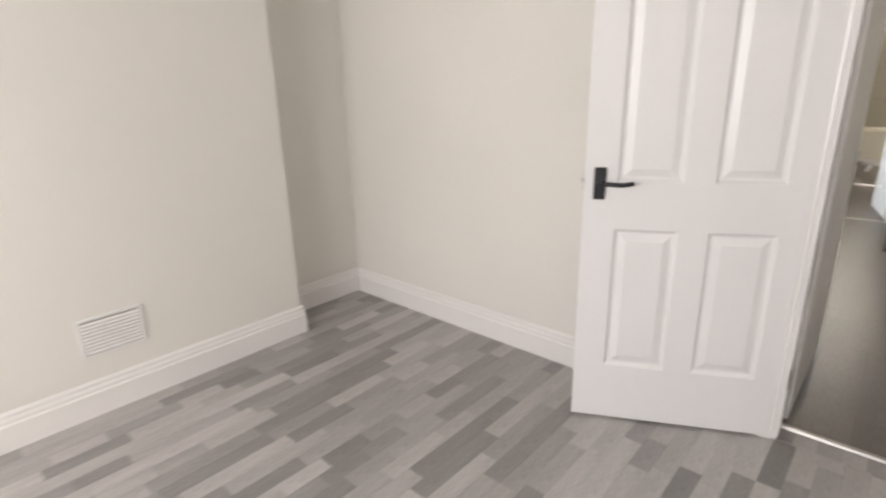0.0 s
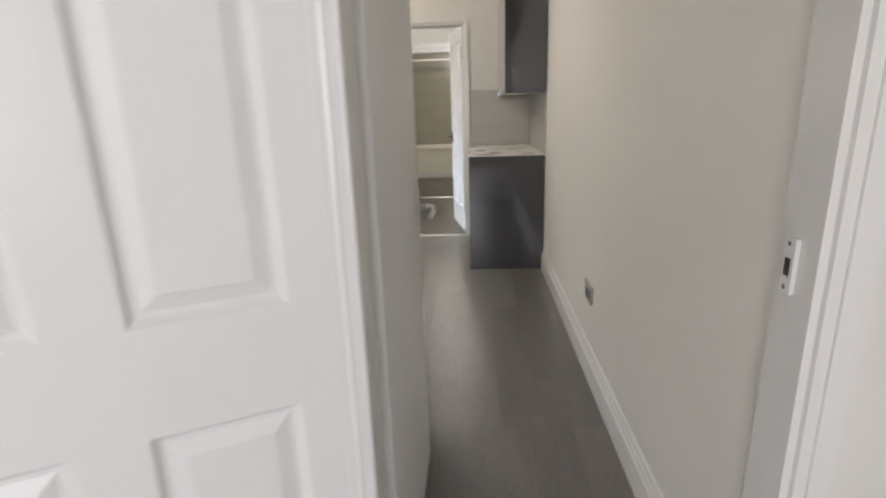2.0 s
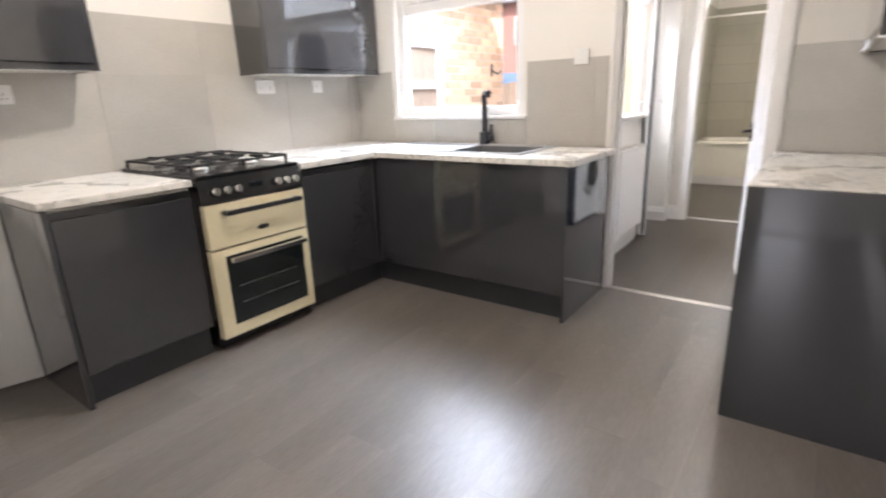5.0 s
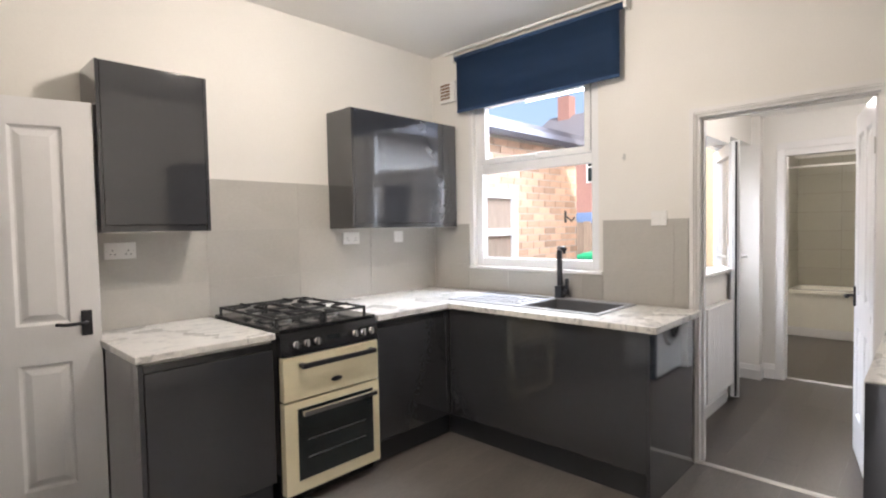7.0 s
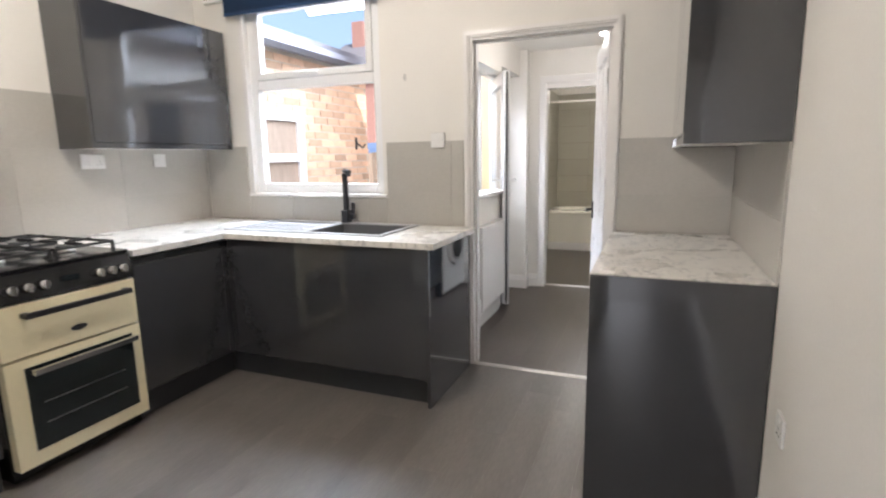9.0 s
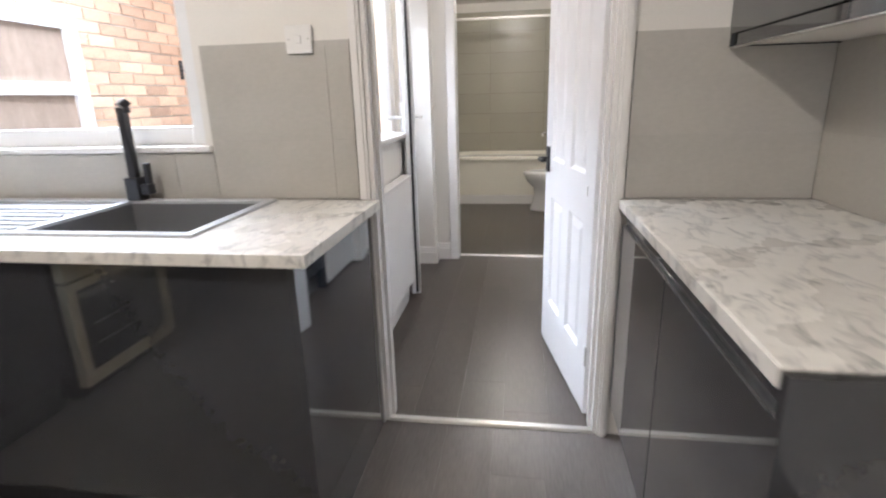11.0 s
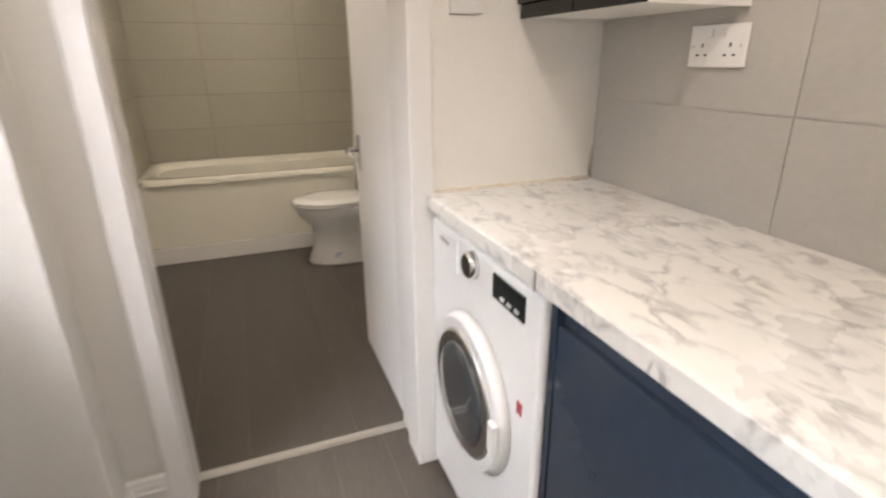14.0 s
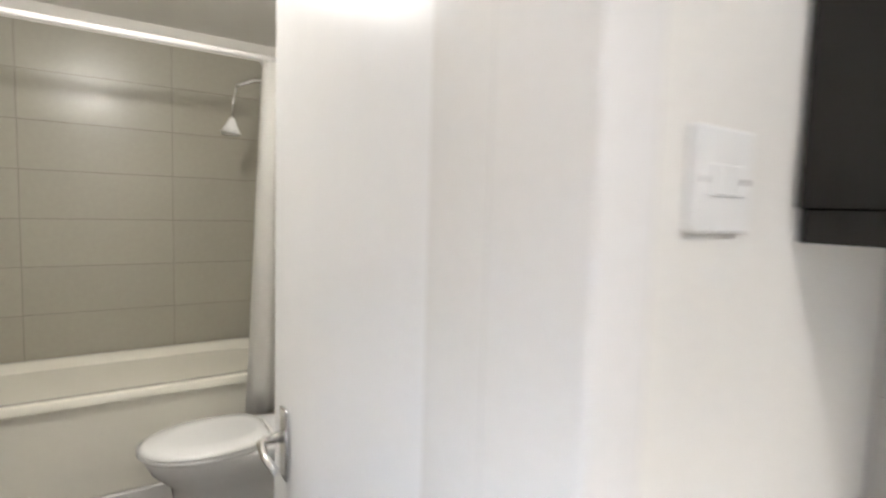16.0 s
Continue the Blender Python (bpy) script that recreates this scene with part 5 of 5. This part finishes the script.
wheelie_bin(-3.85, 13.1, "bright green plastic wheelie bin in the yard", M_GREEN)
t = thing("toy_tricycle", (-3.6, 11.1, -0.2), "small red and black ride-on toy in the yard", "toy")
part("frame", tube([(-3.75, 11.1, 0.25), (-3.5, 11.1, 0.30), (-3.35, 11.1, 0.15)], 0.05, 8), M_RED, t)
part("handlebar", tube([(-3.48, 10.9, 0.55), (-3.48, 11.3, 0.55)], 0.015, 8), M_SEAL, t)
part("stem", tube([(-3.42, 11.1, 0.2), (-3.48, 11.1, 0.56)], 0.015, 8), M_SEAL, t)
for x in (-3.78, -3.38):
    part("wheel", tube([(x, 11.0, -0.08), (x, 11.2, -0.08)], 0.12, 16), M_SEAL, t)
t.location += Vector((-1.15, 1.95, 0))
a = thing("rotary_airer", (-2.0, 12.3, -0.2), "rotary washing line with pale cords", "washing line")
part("pole", tube([(-2.0, 12.3, -0.2), (-2.0, 12.3, 1.9)], 0.022, 10), M_STEEL, a)
tips = []
for k in range(4):
    an = math.pi / 4 + k * math.pi / 2
    tip = (-2.0 + 1.25 * math.cos(an), 12.3 + 1.25 * math.sin(an), 1.85)
    tips.append(tip)
    part("arm", tube([(-2.0, 12.3, 1.25), tip], 0.012, 8), M_STEEL, a)
for s in (1.0, 0.8, 0.6, 0.4):
    pts = [(-2.0 + (p[0] + 2.0) * s, 12.3 + (p[1] - 12.3) * s, 1.25 + 0.6 * s) for p in tips]
    part("cord", tube(pts + pts[:1], 0.006, 6), M_LINE, a)
for k in range(10):
    x = -2.75 + k * 0.15
    part("peg", boxes((x, 11.40, 1.76, x + 0.03, 11.43, 1.86)), M_BLUE if k % 3 else M_LINE, a)
c = thing("tarpaulin", (-4.95, 14.9, -0.2), "blue tarpaulin cover over stored things", "cover")
bm = loft([ring(-4.95, 14.9, -0.2, 0.85, 0.6, 24, 4), ring(-4.95, 14.9, 1.35, 0.8, 0.55, 24, 4), ring(-4.97, 14.9, 1.68, 0.55, 0.35, 24, 3)])
part("sheet", bm, M_BLUE, c)


def far_house(name, label, x0, x1, y, roof):
    h = thing(name, ((x0 + x1) / 2, y, -0.2), label, "house")
    part("wall", boxes((x0, y, -0.2, x1, y + 7, 5.2)), M_BRICKR, h)
    part("roof", prism([(y - 0.3, 5.2), (y + 7.3, 5.2), (y + 3.5, 7.6)], "x", x0 - 0.2, x1 + 0.2), M_SLATE, h)
    part("chimney", boxes((x0 + 0.6, y + 3.0, 6.8, x0 + 1.3, y + 3.7, 8.6)), M_BRICKR, h)
    n = max(1, int((x1 - x0) / 2.2))
    for k in range(n):
        cx = x0 + (k + 0.5) * (x1 - x0) / n
        for z in (0.8, 3.4):
            wdw = part("window", boxes((cx - 0.55, y - 0.03, z, cx + 0.55, y - 0.001, z + 1.2)), M_UPVC, h)
            part("pane", boxes((cx - 0.47, y - 0.045, z + 0.07, cx + 0.47, y - 0.031, z + 0.72)), M_DGLASS, wdw)
            part("pane", boxes((cx - 0.47, y - 0.045, z + 0.79, cx + 0.47, y - 0.031, z + 1.13)), M_DGLASS, wdw)


far_house("brick_house", "red brick house with white windows behind the yards", -15.2, -9.2, 26.5, True)
far_house("brick_house", "red brick terraced house behind the yards", -9.0, -3.2, 27, True)
far_house("brick_house", "red brick house with white windows behind the yards", -3.0, 2.8, 27.6, True)

# ---- tiles ----


def tile_field(parent_name, label, plane, u0, u1, v0, v1, at, facing, tw, th, material, grout, bond=0.0, start=None, row0=None, gap=0.003, holes=()):
    """Rectangular tiles as pieces on a thin grout bed. plane 'x': wall at x=at with u along y; 'y': wall at y=at with u along x."""
    s = 1 if facing > 0 else -1
    p = tagged(thing(parent_name, ((at, (u0 + u1) / 2, v0) if plane == "x" else ((u0 + u1) / 2, at, v0)), label, "tiles"), kind="structure")
    cuts = {}

    def piece(a, b, c, d, d0, d1):
        if plane == "x":
            return boxes((at + s * d0, a, c, at + s * d1, b, d))
        return boxes((a, at + s * d0, c, b, at + s * d1, d))
    bed = []
    rows = [(u0, u1, v0, v1)]
    for hu0, hu1, hv0, hv1 in holes:
        out = []
        for a, b, c, d in rows:
            if hu1 <= a or hu0 >= b or hv1 <= c or hv0 >= d:
                out.append((a, b, c, d))
                continue
            if hu0 > a: out.append((a, hu0, c, d))
            if hu1 < b: out.append((hu1, b, c, d))
            aa, bb = max(a, hu0), min(b, hu1)
            if hv0 > c: out.append((aa, bb, c, hv0))
            if hv1 < d: out.append((aa, bb, hv1, d))
        rows = out
    for a, b, c, d in rows:
        part("grout", piece(a, b, c, d, 0.0005, 0.006), grout, p)
        z = row0 if row0 is not None else v0
        r = 0
        while z < d:
            x = (start if start is not None else u0) - tw * 2 + (bond * tw if r % 2 else 0)
            while x < b:
                e, f, g, h = max(x, a) + gap / 2, min(x + tw, b) - gap / 2, max(z, c) + gap / 2, min(z + th, d) - gap / 2
                if f - e > 0.012 and h - g > 0.012:
                    size = (round(f - e, 3), round(h - g, 3))
                    if size not in cuts:
                        bm = boxes((-0.0, -size[0] / 2, -size[1] / 2, s * 0.003, size[0] / 2, size[1] / 2)) if plane == "x" else boxes((-size[0] / 2, 0, -size[1] / 2, size[0] / 2, s * 0.003, size[1] / 2))
                        cuts[size] = mesh_of("tile", bm, material)
                    ob = new("tile", cuts[size])
                    ob.parent = p
                    mid = Vector((at + s * 0.006, (e + f) / 2, (g + h) / 2)) if plane == "x" else Vector(((e + f) / 2, at + s * 0.006, (g + h) / 2))
                    ob.location = mid - p.location
                x += tw
            z += th
            r += 1
    return p


tile_field("trim_cooker_wall_tiles", "plain grey stone-effect wall tiles behind the cooker", "x", 4.345, YF - 0.01, WT, 1.70, XL, 1, 0.6, 0.30, M_TILE, M_GROUT, 0, 4.345, 0.80)
tile_field("trim_window_wall_tiles", "plain grey stone-effect wall tiles round the kitchen window", "y", XL + 0.01, DX0 - 0.035, WT, 1.415, YF, -1, 0.6, 0.30, M_TILE, M_GROUT, 0, -0.8, 0.80, holes=((WX0 - 0.035, WX1 + 0.03, WZ0 - 0.025, 3.0),))
tile_field("trim_side_wall_tiles", "plain grey stone-effect wall tiles above the side worktop", "y", DX1 + 0.035, XR - 0.01, WT + 0.004, 1.40, YF, -1, 0.6, 0.30, M_TILE, M_GROUT, 0, 0.77, 0.80)
tile_field("trim_side_return_tiles", "plain grey stone-effect wall tiles on the side wall", "x", 5.72, YF, WT + 0.004, 1.40, XR, -1, 0.6, 0.30, M_TILE, M_GROUT, 0, 5.72, 0.80)
tile_field("trim_utility_tiles", "plain pale grey wall tiles above the utility worktop", "x", YF + T, UF - 0.002, 0.9, 1.39, UR, -1, 0.6, 0.30, M_TILE, M_GROUT, 0, UF - 0.6, 0.84)
tile_field("trim_bath_end_tiles", "beige bathroom wall tiles laid in half bond", "y", BL, BR, 0.0, 2.2, BY, -1, 0.665, 0.24, M_BTILE, M_BGROUT, 0, 0.045, 0.057)
tile_field("trim_bath_side_tiles", "beige bathroom wall tiles beside the bath", "x", 10.3, BY - 0.01, 0.0, 2.2, BL, 1, 0.665, 0.24, M_BTILE, M_BGROUT, 0, 10.3, 0.057)
tile_field("trim_bath_right_tiles", "beige bathroom wall tiles beside the shower", "x", 10.9, BY - 0.01, 0.0, 2.2, BR, -1, 0.665, 0.24, M_BTILE, M_BGROUT, 0, 10.9, 0.057)


# ---- floors ----
def plank_floor(name, label, areas, along, w, l, material, limit=300, near=None, gap=0.0012, jitter=True):
    """Planks as pieces over a dark bed; along is the way they run."""
    p = tagged(thing(name, (areas[0][0], areas[0][1], 0), label, "floor"), kind="structure")
    part("underlay", boxes(*[(a, b, -0.06, c, d, -0.004) for a, b, c, d in areas]), M_SUB, p)
    shared, rest_v, rest_f, count = {}, [], [], 0
    rnd = random.Random(5)
    for a, b, c, d in areas:
        u0, u1, v0, v1 = (a, c, b, d) if along == "y" else (b, d, a, c)
        u = u0
        while u < u1 - 0.002:
            uu = min(u + w, u1)
            v = v0 - rnd.uniform(0, l)
            while v < v1:
                ll = l * (rnd.choice((0.45, 0.7, 1.0)) if jitter else 1)
                e, f = max(v, v0), min(v + ll, v1)
                if f - e > 0.01:
                    x0, x1, y0, y1 = (u, uu, e, f) if along == "y" else (e, f, u, uu)
                    inside = near is None or (near[0] <= x0 and x1 <= near[2] and near[1] <= y0 and y1 <= near[3])
                    sx, sy = round(x1 - x0, 3) - gap, round(y1 - y0, 3) - gap
                    if inside and count < limit:
                        if (sx, sy) not in shared:
                            shared[sx, sy] = mesh_of("plank", boxes((0, 0, -0.005, sx, sy, 0)), material)
                        ob = new("plank", shared[sx, sy])
                        ob.parent = p
                        ob.location = Vector((x0, y0, 0)) - p.location
                        count += 1
                    else:
                        k = len(rest_v)
                        for z in (-0.005, 0):
                            rest_v += [(q - p.location.x, r - p.location.y, z) for q, r in ((x0, y0), (x0 + sx, y0), (x0 + sx, y0 + sy), (x0, y0 + sy))]
                        rest_f += [tuple(k + i for i in f4) for f4 in ((0, 3, 2, 1), (4, 5, 6, 7), (0, 1, 5, 4), (1, 2, 6, 5), (2, 3, 7, 6), (3, 0, 4, 7))]
                v += ll
            u += w
    if rest_v:
        me = bpy.data.meshes.new("far_planks")
        me.from_pydata(rest_v, [], rest_f)
        me.materials.append(material)
        ob = new("far_planks", me)
        ob.parent = p
        tagged(ob, kind="stuff")
    return p


plank_floor("floor_lounge", "grey mixed-tone strip laminate lounge floor", [(LA, -1.75, 2.3, LY), (0.58, LY, 1.345, 2.66)], "y", 0.074, 0.42, M_LAM, near=(-1.95, 0.9, 1.4, 2.7), gap=0.0005)
plank_floor("floor_kitchen", "dark grey-brown wood-effect vinyl plank floor", [(HX - 0.12, 2.66, XR, YB), (XL, YB - 0.9, HX - 0.12, YB), (XL, YB, XR, YF + 0.012)], "y", 0.18, 1.2, M_VINYL, jitter=False, gap=0.0006)
# same planks as the kitchen; the darker colour stands in for dimmer light
plank_floor("floor_utility", "wood-effect vinyl utility floor, toned down for the dimmer light", [(-0.52, YF + 0.012, UR, 9.085)], "y", 0.18, 1.2, M_VINYL_DIM, jitter=False, gap=0.0006)
plank_floor("floor_bathroom", "wood-effect vinyl bathroom floor, toned down for the dimmer light", [(BL, 9.085, BR, BY)], "y", 0.18, 1.2, M_VINYL_DIM, jitter=False, gap=0.0006)
